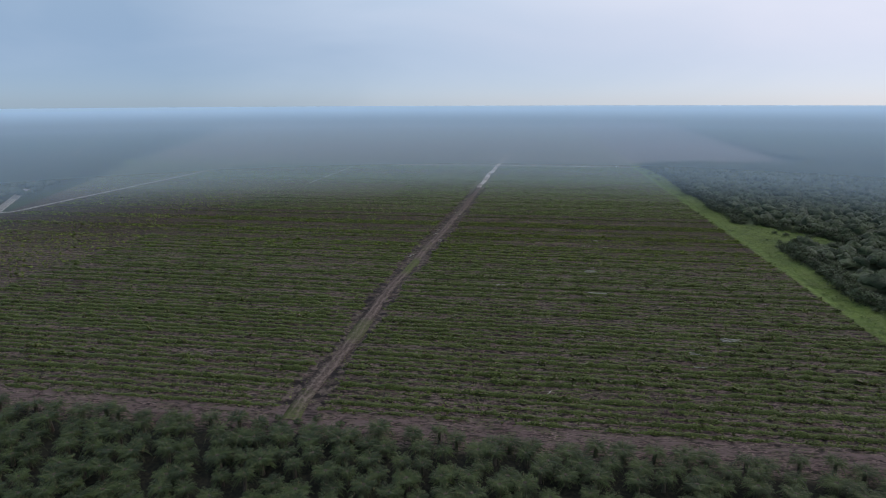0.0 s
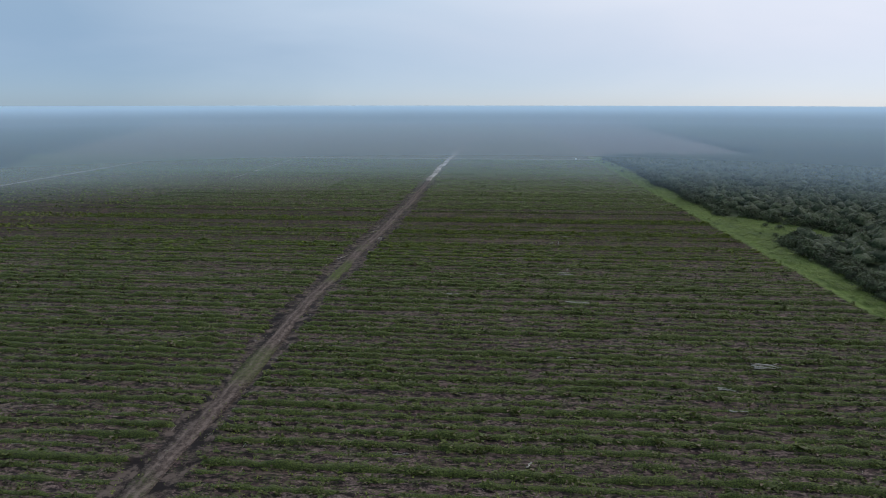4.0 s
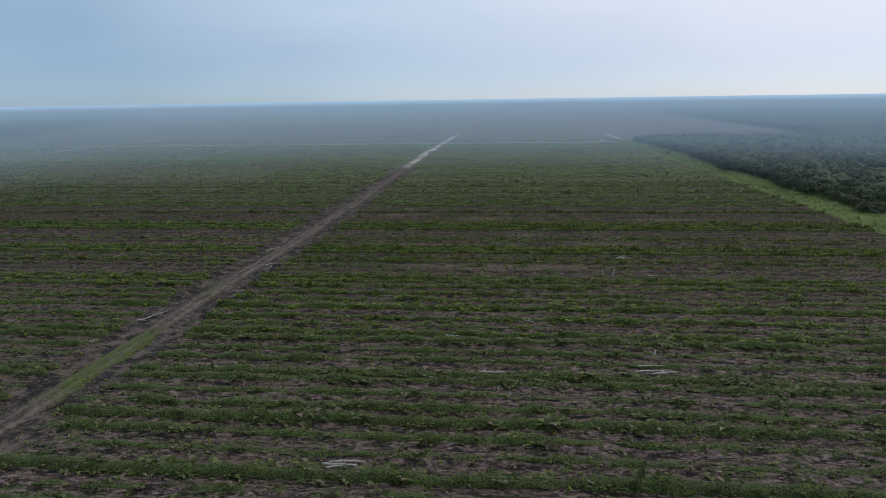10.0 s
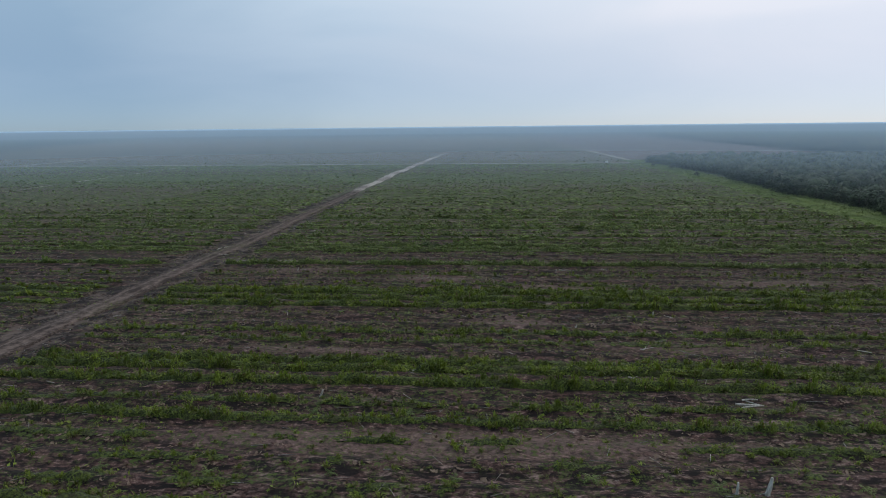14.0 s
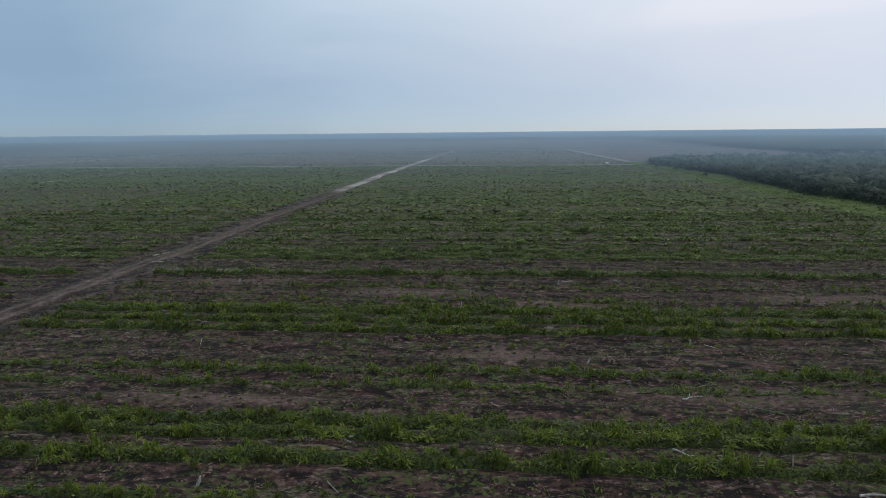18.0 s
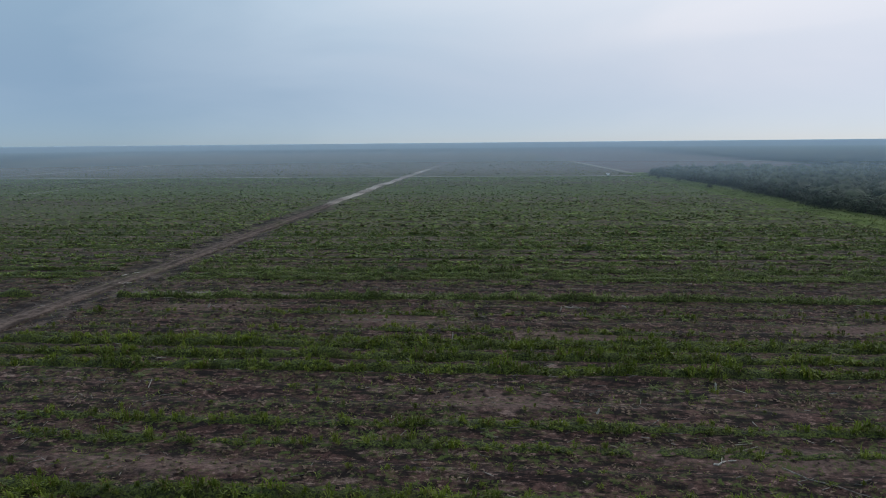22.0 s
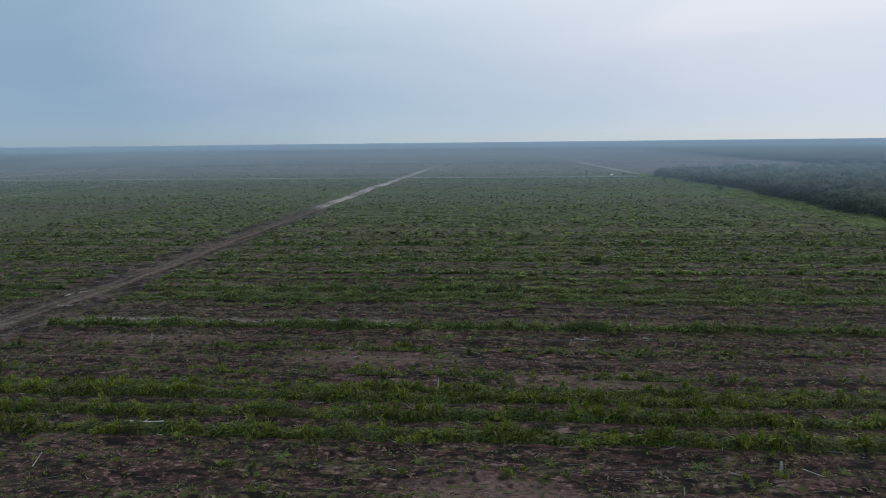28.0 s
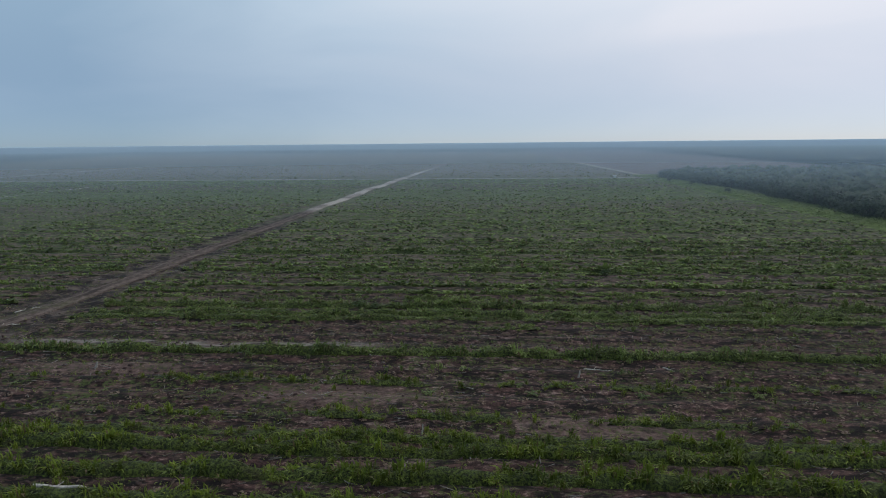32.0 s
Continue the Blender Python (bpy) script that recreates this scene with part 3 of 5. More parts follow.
def frond(length, droop, leaflets, width, r, rise=1.0):
    """One feather frond along +x: a rib of quads with leaflets on both sides."""
    pts, quads = [], []
    steps = 5
    xs = np.linspace(0, 1, steps + 1)

    def rib(s):
        return np.array([length * (s - 0.12 * s * s), 0.0, length * (rise * 0.55 * s - droop * s * s)])

    for i in range(steps):
        p, q, w0, w1 = rib(xs[i]), rib(xs[i + 1]), 0.05 * (1 - xs[i]) + 0.012, 0.05 * (1 - xs[i + 1]) + 0.012
        b = len(pts)
        pts += [p + [0, -w0, 0], p + [0, w0, 0], q + [0, w1, 0], q + [0, -w1, 0]]
        quads.append([b, b + 1, b + 2, b + 3])
    for i in range(leaflets):
        s = 0.14 + 0.86 * (i + 0.5) / leaflets
        p = rib(s)
        ll = width * math.sin(math.pi * min(1, 0.18 + 0.8 * s)) * r.uniform(0.8, 1.15)
        for side in (-1, 1):
            tip = p + np.array([ll * 0.55, side * ll * 0.85, -ll * r.uniform(0.1, 0.55)])
            mid_l = p + (tip - p) * 0.5 + np.array([0, 0, 0.05])
            wv = np.array([length / leaflets * 0.24, 0, 0])
            b = len(pts)
            pts += [p, mid_l + wv, tip, mid_l - wv]
            quads.append([b, b + 1, b + 2, b + 3])
    return np.array(pts), np.array(quads)


def palm_crown(count, length, leaflets, width, r, up=(15, 80)):
    """Fronds in a spiral, the inner ones upright and the outer ones hanging."""
    allv, allf, base = [], [], 0
    for i in range(count):
        s = (i + 0.5) / count
        ln = length * (0.65 + 0.35 * min(1, 0.3 + s)) * r.uniform(0.85, 1.1)
        v, f = frond(ln, 0.30 + 0.62 * s * r.uniform(0.8, 1.2), leaflets, width, r, rise=1.55 - 1.35 * s)
        az = i * 2.39996 + r.uniform(-0.2, 0.2)
        c, w = math.cos(az), math.sin(az)
        rot = np.array([[c, -w, 0], [w, c, 0], [0, 0, 1]])
        allv.append(v @ rot.T)
        allf.append(f + base)
        base += len(v)
    return np.concatenate(allv), np.concatenate(allf)


def tapered(bm, p, q, r0, r1, sides=7):
    """A tapered round limb from p to q."""
    p, q = Vector(p), Vector(q)
    d = (q - p).normalized()
    u = d.orthogonal().normalized()
    v = d.cross(u)
    rings = []
    for c, rad in ((p, r0), (q, r1)):
        rings.append([bm.verts.new(c + (u * math.cos(2 * math.pi * i / sides) + v * math.sin(2 * math.pi * i / sides)) * rad) for i in range(sides)])
    for i in range(sides):
        j = (i + 1) % sides
        bm.faces.new((rings[0][i], rings[0][j], rings[1][j], rings[1][i]))
    bm.faces.new(rings[0][::-1])
    bm.faces.new(rings[1])
    return bm


def block(bm, size, m=None, bevel=0.0):
    got = bmesh.ops.create_cube(bm, size=1.0, matrix=(m or Matrix()) @ Matrix.Diagonal((*size, 1)))
    if bevel:
        edges = {e for v in got["verts"] for e in v.link_edges}
        bmesh.ops.bevel(bm, geom=list(edges), offset=bevel, segments=1, affect="EDGES")
    return bm


def hash_noise(x, y, cell, seed=0):
    """Smooth value noise, 0 to 1, on arrays."""
    gx, gy = np.asarray(x, float) / cell, np.asarray(y, float) / cell
    ix, iy = np.floor(gx).astype(np.int64), np.floor(gy).astype(np.int64)
    fx, fy = gx - ix, gy - iy
    fx, fy = fx * fx * (3 - 2 * fx), fy * fy * (3 - 2 * fy)

    def h(a, b):
        v = (a * 374761393 + b * 668265263 + seed * 974634777) & 0x7FFFFFFF
        v = ((v ^ (v >> 13)) * 1274126177) & 0x7FFFFFFF
        return ((v ^ (v >> 16)) & 0xFFFF) / 65535.0

    return (h(ix, iy) * (1 - fx) + h(ix + 1, iy) * fx) * (1 - fy) + (h(ix, iy + 1) * (1 - fx) + h(ix + 1, iy + 1) * fx) * fy


# ---- the planted rows ----
ROW = 3.05
ROW_FIRST = 113.2
# rows where the weeds stand thick, and strips that lie bare (metres north)
THICK = (125, 131.5, 134.8, 143.5, 150.6, 155.6, 168, 180, 195, 201.6, 207.3, 216.9, 227.9, 238.7, 252.8, 263.6, 267,
         288.3, 291.5, 312.6, 315.6, 318.9, 336.5, 350, 353.8, 364, 375, 390, 403, 417)
BARE = (193, 205, 209.5, 222, 244.3, 250, 265.3, 272, 275, 277.8, 285, 296, 305.2, 308, 322.9, 326, 333.6, 339.6, 342.2, 345.9)
thick_at, bare_at = np.array(THICK), np.array(BARE)


def row_y(k):
    """Where row k runs: on the even grid, or where a thick row has grown beside it."""
    y = ROW_FIRST + k * ROW
    d = thick_at - y
    i = int(np.argmin(np.abs(d)))
    return float(thick_at[i]) if abs(d[i]) < 1.5 else y


def row_strength(y):
    """How thickly the weeds of a row stand, 0 to 1."""
    y = np.asarray(y, float)
    t = np.exp(-((y[..., None] - thick_at) / 1.1) ** 2).max(-1)
    b = np.exp(-((y[..., None] - bare_at) / 1.6) ** 2).max(-1)
    base = 0.55 + 0.30 * (hash_noise(y, y * 0, 3.3, 3) - 0.5) - 0.03 * np.clip((y - 318) / 25, 0, 1)
    base = base + 0.09 * np.clip((292 - y) / 15, 0, 1)
    return np.clip(base + 0.75 * t - 0.30 * b, 0.06, 1.0)


def relief(x, y):
    """The height of the ground: low ridges along the rows, furrows and clods in the field; flat elsewhere."""
    ridge = 0.5 - 0.5 * np.cos(2 * np.pi * (y - ROW_FIRST) / ROW + np.pi)
    in_field = np.clip((140 - x) / 2, 0, 1) * np.clip((x + 272) / 4, 0, 1) * np.clip((y - 109) / 3, 0, 1) * np.clip((640 - y) / 60, 0, 1)
    tx = track_line(y)
    off_track = np.clip((np.abs(x - tx) - 3.2) / 1.5, 0, 1)
    clod = (hash_noise(x, y, 1.7, 11) - 0.5) * 0.22 + (hash_noise(x, y, 5.0, 12) - 0.5) * 0.2
    ditch = -0.7 * np.exp(-((x - 140.8) / 0.8) ** 2) * np.clip((y - 100) / 20, 0, 1) * np.clip((640 - y) / 20, 0, 1)
    return in_field * off_track * (0.30 * ridge + clod) + ditch

# ---- the ground ----


def ground_sheet():
    xs = np.concatenate([[-5000, -3500, -2200, -1500, -1000, -700, -500, -400, -330], np.arange(-280, -80, 6), np.arange(-80, 146, 1.8),
                         np.arange(146, 200, 6), [220, 260, 320, 400, 520, 700, 1000, 1500, 2200, 3500, 5000]])
    ys = np.concatenate([[-5000, -3000, -1500, -800, -400, -200, -100, -40, 0, 40, 80], np.arange(96, 420, 0.61), np.arange(420, 640, 1.5),
                         np.arange(645, 900, 15), [950, 1020, 1100, 1200, 1350, 1500, 1700, 2000, 2400, 3000, 3800, 5000]])
    gx, gy = np.meshgrid(xs, ys)
    v = np.stack([gx.ravel(), gy.ravel(), relief(gx, gy).ravel()], 1)
    nx, ny = len(xs), len(ys)
    i = np.arange(ny - 1)[:, None] * nx + np.arange(nx - 1)[None]
    f = np.stack([i, i + 1, i + 1 + nx, i + nx], -1).reshape(-1, 4)
    ob = mesh_object("ground", faces_mesh("ground", v, f), MAT["ground"])
    return tagged(ob, "dark peaty soil in long planted rows, reaching to the horizon", "ground", kind="structure")


ground_sheet()


def ribbon(name, line, width, material, label, lift=0.05, edge=0.35, step=4.0, seed=1):
    """A road with uneven edges and a low crown along a line of points."""
    pts = []
    for (x0, y0), (x1, y1) in zip(line, line[1:]):
        n = max(1, int(math.hypot(x1 - x0, y1 - y0) / step))
        pts += [(x0 + (x1 - x0) * k / n, y0 + (y1 - y0) * k / n) for k in range(n)]
    pts = np.array(pts + [line[-1]])
    d = np.gradient(pts, axis=0)
    d /= np.linalg.norm(d, axis=1, keepdims=True)
    nrm = np.stack([d[:, 1], -d[:, 0]], 1)
    cols = np.array([-1, -0.9, -0.55, -0.3, 0, 0.3, 0.55, 0.9, 1])
    z = np.array([-0.30, 0.05, -0.04, 0.08, 0.12, 0.08, -0.04, 0.05, -0.30]) + lift
    s = np.arange(len(pts)) * step
    v = []
    for c, zz in zip(cols, z):
        wob = edge * (hash_noise(s, s * 0 + c * 9, 7.0, seed) - 0.5) * 2 * (abs(c) > 0.8)
        off = c * width / 2 + wob
        v.append(np.column_stack([pts + nrm * off[:, None], np.full(len(pts), zz) + 0.04 * (hash_noise(s, s * 0 + c * 31, 3.0, seed) - 0.5)]))
    v = np.stack(v, 1)
    n, k = len(pts), len(cols)
    i = np.arange(n - 1)[:, None] * k + np.arange(k - 1)[None]
    f = np.stack([i, i + 1, i + 1 + k, i + k], -1).reshape(-1, 4)
    ob = mesh_object(name, faces_mesh(name, v.reshape(-1, 3), f), material)
    return tagged(ob, label, "road", kind="structure")


ribbon("road_1", [(track_x(y), y) for y in np.linspace(108, 1100, 249)], 4.2, MAT["track"],
       "rutted dirt track with grassy patches, sandy white further on", 0.10, 0.8)
ribbon("road_2", [(-395, 615), (-272, 618), (0, 620), (141, 618)], 4.4, MAT["road"], "pale dirt road crossing the planted field", 0.12)
ribbon("road_3", [(-300, 300), (-274, 318), (-270, 626), (-276, 1137), (-280, 1650)], 3.0, MAT["road"], "narrow pale dirt track along planted rows", 0.12)
ribbon("road_4", [(-230, 240), (-291, 327), (-475, 597), (-924, 1264), (-1100, 1525)], 6.0, MAT["road"], "pale dirt road between dark trees", 0.2)
ribbon("road_5", [(143, 640), (139, 925), (134, 1640)], 5.0, MAT["road"], "pale dirt road beside the ploughed field", 0.15)
ribbon("road_6", [(80, 900), (139, 924), (190, 926)], 4.0, MAT["road"], "short pale dirt lane to a shed", 0.13)

ribbon("road_7", [(-135.5, 150), (-135.5, 266), (-139, 418), (-142, 600)], 1.3, MAT["track"], "narrow dark footpath across the weed rows", 0.16)
ribbon("clearing", [(-470, 606), (-398, 616)], 26.0, MAT["pond"], "pale grassy clearing beside the western field", 0.25, 5.0)
ribbon("clearing", [(-980, 1560), (-740, 1590)], 60.0, MAT["pond"], "far pale clearing in the forest", 0.3, 10.0)


# ---- weeds of the field ----
shape_rng = np.random.default_rng(21)
CLUMP_FINE = [joined(fern_clump(27, shape_rng, 0.66, 0.55, 0.034), dome_clump(6, 0.12, shape_rng, 0.40)) for _ in range(10)]
CLUMP_MID = [joined(fern_clump(10, shape_rng, 0.60, 0.60, 0.13), dome_clump(2, 0.24, shape_rng, 0.36)) for _ in range(8)]
CLUMP_FAR = [hedge_clump(4, 1, 0.58, shape_rng, 0.62) for _ in range(5)]


def along(x, y, k):
    """How thickly the weeds stand at each point of row k; thick rows and the northern ones run on with few gaps."""
    base = float(row_strength(np.array([y]))[0])
    rough = max(0.30 if 280 < y < 344 else 0.60 if y > 344 else 0.82, 1.0 - base) * min(1.0, max(0.6, (480 - y) / 70))
    n = (0.55 + 0.8 * hash_noise(x, x * 0 + k * 5, 5.0, 6)) * (0.78 + 0.44 * hash_noise(x, x * 0 + y, 45.0, 7)) * (0.55 + 0.9 * hash_noise(x, x * 0 + k * 7, 2.1, 62))
    return base * (1 - rough + rough * n)


def row_leaves(k, x0, x1, gap, shapes, scale, strays=0.28):
    y = row_y(k)
    n = int((x1 - x0) / gap)
    x = x0 + (np.arange(n) + rng.uniform(0, 1, n)) * gap
    yy = y + rng.normal(0, 0.30 if 280 < y < 344 else 0.38 if y > 344 else 0.58, n) + 0.5 * (hash_noise(x, x * 0 + k * 17, 14.0, 5) - 0.5)
    s = along(x, y, k)
    stray = rng.uniform(size=n) < strays
    yy[stray] += rng.uniform(-1.5, 1.5, stray.sum())
    s = np.where(stray, s * 0.55, s)
    keep = (rng.uniform(size=n) < (1.7 if y < 344 else 2.4) * s ** 1.6) & (np.abs(x - track_line(yy)) > 2.6 + 3.4 * hash_noise(x * 0, yy, 9.0, 71) + rng.uniform(0, 1.2, n))
    keep &= ((np.abs(x + 271) > 3.5) | (yy < 300)) & (yy > 112) & (x < 137.8) & (x > np.minimum(-268, -271 - 0.40 * (yy - 310)))
    x, yy, s = x[keep], yy[keep], s[keep]
    n = len(x)
    size = scale * (0.40 + 0.85 * s) * rng.uniform(0.6, 1.25, n)
    bushy = 0.55 + 0.95 * hash_noise(x, x * 0 + k * 13, 1.6, 63)
    low = 1.0 if 280 < y < 344 else 0.72
    size = np.stack([size * rng.uniform(1.0, 1.5, n), size * 0.9, low * size * rng.uniform(0.85, 1.35, n) * bushy * 1.1], 1)
    pos = np.stack([x, yy, relief(x, yy) - 0.03 + 0.22 * np.clip(s - 0.4, 0, 0.6) * (np.abs(yy - y) < 0.5)], 1)
    return pos, size


def leaves_mesh(name, pos, size, shapes):
    n = len(pos)
    v, f = spread(shapes, pos, size, rng.uniform(-0.4, 0.4, n) + np.pi * rng.integers(0, 2, n), rng.integers(0, len(shapes), n))
    return v, f


def row_mound(k, x0, x1, step, tall):
    """The matted body of a row: a lumpy low ridge that sinks into the soil where the row is thin."""
    prof = np.array([-1.0, -0.62, 0.0, 0.62, 1.0])
    rise = np.array([-0.18, 0.74, 1.0, 0.74, -0.18])
    y = row_y(k)
    x = np.arange(max(x0, min(-268, -271 - 0.40 * (y - 310))), x1, step)
    n = len(x)
    s = along(x, y, k)
    h = tall * np.clip((s - 0.36) * 1.35, -0.1, 0.85) * (0.35 + 0.65 * hash_noise(x, x * 0 + k * 3, 1.1, 61) + 0.55 * hash_noise(x, x * 0 + k * 13, 1.6, 63))
    h = np.where((np.abs(x + 271) < 4) & (y > 300), -0.3, h)
    h = np.where(np.abs(x - track_line(y)) < 3.2 + 3.4 * hash_noise(x * 0, x * 0 + y, 9.0, 71), -0.3, h)
    wide = np.clip(0.22 + 0.46 * s, 0.25, 0.72)
    mid_y = y + 0.5 * (hash_noise(x, x * 0 + k * 17, 14.0, 5) - 0.5)
    yy = mid_y[:, None] + prof * wide[:, None] + rng.uniform(-0.13, 0.13, (n, 5))
    zz = relief(x, mid_y)[:, None] + rise * h[:, None] + rng.uniform(-0.10, 0.10, (n, 5)) - 0.06
    v = np.stack([np.repeat(x[:, None], 5, 1) + rng.uniform(-0.3, 0.3, (n, 5)) * step, yy, zz], -1).reshape(-1, 3)
    up = np.nonzero((h[:-1] > 0.03) | (h[1:] > 0.03))[0]
    i = up[:, None] * 5 + np.arange(4)[None]
    f = np.stack([i, i + 5, i + 6, i + 1], -1).reshape(-1, 4)
    used, f = np.unique(f, return_inverse=True)
    return v[used], f.reshape(-1, 4)


def row_label(y, side):
    s = float(row_strength(np.array([y]))[0])
    kind = ("thick green weed row" if s > 0.85 else "patchy green weed row" if s > 0.5 else "thin broken weed row" if s > 0.3 else "sparse weed row")
    ground_kind = "on brown soil" if y < 240 else "on dark peaty soil" if y < 345 else "on dark soil"
    return kind + " " + ground_kind + (" west of the track" if side < 0 else "")


def weed_rows():
    k1 = int((402 - ROW_FIRST) / ROW)
    for k in range(k1 + 1):
        y = row_y(k)
        split_x = track_x(y)
        for side, x0, x1 in ((-1, -150.0, split_x - 1.5), (1, split_x + 1.5, 137.8)):
            near = side > 0 and 258 < y < 358
            gap, shapes, scale, step = (0.23, CLUMP_FINE, 0.92, 0.40) if near else (0.36, CLUMP_MID, 0.94, 0.8)
            if side < 0:
                gap, step = 0.58, 1.0
            pos, size = row_leaves(k, x0, x1, gap, shapes, scale)
            if len(pos) < 4:
                continue
            ob = thing("weed_row", pose((x0 + x1) / 2, y, 0), row_label(y, side), "weed row", "weed rows of the field")
            shift = np.array([(x0 + x1) / 2, y, 0])
            v, f = row_mound(k, x0, x1, step, 1.0 if y < 352 else 0.55)
            if len(f):
                mesh_object("matted_body", faces_mesh("matted_body", v - shift, f), MAT["mound"], ob)
            v, f = leaves_mesh("leaves", pos, size, shapes)
            # leaf tone follows distance up the field, the lightest standing in for haze
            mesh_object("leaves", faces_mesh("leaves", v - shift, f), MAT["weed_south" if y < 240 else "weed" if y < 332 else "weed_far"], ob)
            ob.children[-1]["kind"] = "stuff"


weed_rows()


def far_weeds(name, label, x0, x1, y0, y1, gap, scale, material, shapes=CLUMP_FAR):
    """The rows that stay far off, joined."""
    allv, allf, base = [], [], 0
    for k in range(int(np.ceil((y0 - ROW_FIRST) / ROW)), int(np.floor((y1 - ROW_FIRST) / ROW)) + 1):
        pos, size = row_leaves(k, x0, x1, gap, shapes, scale, 0.12)
        v, f = leaves_mesh(name, pos, size, shapes)
        allv.append(v), allf.append(f + base)
        base += len(v)
    tagged(mesh_object(name, faces_mesh(name, np.concatenate(allv), np.concatenate(allf)), material), label, "weeds", kind="stuff")


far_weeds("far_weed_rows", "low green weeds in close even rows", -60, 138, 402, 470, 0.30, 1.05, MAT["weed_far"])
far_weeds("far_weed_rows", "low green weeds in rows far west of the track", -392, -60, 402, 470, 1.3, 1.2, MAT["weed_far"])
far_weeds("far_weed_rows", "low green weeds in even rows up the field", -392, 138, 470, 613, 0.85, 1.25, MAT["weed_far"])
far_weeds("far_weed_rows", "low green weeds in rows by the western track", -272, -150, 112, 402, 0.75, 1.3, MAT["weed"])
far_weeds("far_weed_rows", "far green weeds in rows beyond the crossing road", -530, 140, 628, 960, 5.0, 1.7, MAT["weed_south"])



def stray_weeds(name, label, x0, x1, y0, y1, n, wide, shapes):
    """Small plants between the rows."""
    x, y = rng.uniform(x0, x1, n), rng.uniform(y0, y1, n)
    tx = track_line(y)
    keep = (rng.uniform(size=n) < hash_noise(x, y, 6.0, 51) * (0.4 + row_strength(y))) & ((np.abs(x - tx) > 2.3) | (hash_noise(x * 0, y, 16.0, 52) > 0.62))
    x, y = x[keep], y[keep]
    n = len(x)
    s = wide * rng.uniform(0.5, 1.5, n)
    v, f = spread(shapes, np.stack([x, y, relief(x, y)], 1), np.stack([s, s, s * rng.uniform(0.6, 1.3, n)], 1), rng.uniform(0, 6.28, n), rng.integers(0, len(shapes), n))
    tagged(mesh_object(name, faces_mesh(name, v, f), MAT["weed"]), label, "weeds", kind="stuff")


SMALL = [hedge_clump(6, 2, 0.25, shape_rng, 0.7) for _ in range(6)]
stray_weeds("stray_weeds", "small weeds scattered on dark soil", -15, 140, 286, 402, 26000, 0.42, SMALL)
stray_weeds("stray_weeds", "small weeds scattered between the southern rows", -120, 140, 113, 292, 17000, 0.55, [hedge_clump(3, 3, 0.5, shape_rng, 0.8) for _ in range(5)])


def dry_litter(x0, x1, y0, y1, n, wide):
    """Withered brown fern and straw lying between the rows."""
    x, y = rng.uniform(x0, x1, n), rng.uniform(y0, y1, n)
    keep = (hash_noise(x, y, 3.5, 91) * 0.6 + hash_noise(x * 0.4, y, 2.0, 92) * 0.5 > 0.52) & (np.abs(x - track_line(y)) > 3.0)
    x, y = x[keep], y[keep]
    n = len(x)
    shapes = [dome_clump(5, 0.38, shape_rng, 0.12, 0.3, 1.2) for _ in range(6)]
    s = wide * rng.uniform(0.5, 1.5, n)
    v, f = spread(shapes, np.stack([x, y, relief(x, y) - 0.02], 1), np.stack([s * 1.3, s, s], 1), rng.uniform(-0.5, 0.5, n), rng.integers(0, len(shapes), n))
    tagged(mesh_object("dry_litter", faces_mesh("dry_litter", v, f), MAT["dry"]), "withered brown fern and straw between the weed rows", "litter", kind="stuff")


dry_litter(-14, 138, 282, 360, 20000, 0.45)
dry_litter(-60, 138, 190, 282, 9000, 0.7)


def verge_grass():
    n = 9000
    y = rng.uniform(150, 645, n)
    x = rng.uniform(138.5, 151.5, n) + (hash_noise(y, y * 0, 30, 9) - 0.5) * 3
    bay = rng.uniform(size=n) < 0.22
    y[bay], x[bay] = rng.uniform(284, 334, bay.sum()), rng.uniform(148, 180, bay.sum())
    keep = np.abs(x - 140.8) > 0.7
    x, y = x[keep], y[keep]
    n = len(x)
    size = rng.uniform(0.5, 1.1, n)[:, None] * np.array([2.2, 2.2, 0.8])
    shapes = [grass_clump(6, shape_rng, 0.9, 0.9) for _ in range(4)]
    v, f = spread(shapes, np.stack([x, y, np.zeros(n)], 1), size, rng.uniform(0, 6.28, n), rng.integers(0, 4, n))
    tagged(mesh_object("verge_grass", faces_mesh("verge_grass", v, f), MAT["grass"]), "bright green tall grass along the field's edge", "grass", kind="stuff")


verge_grass()

# ---- oil palms in the south ----


def palm_mesh(seed, count, length, leaflets, width):
    r = np.random.default_rng(seed)
    return palm_crown(count, length, leaflets, width, r)


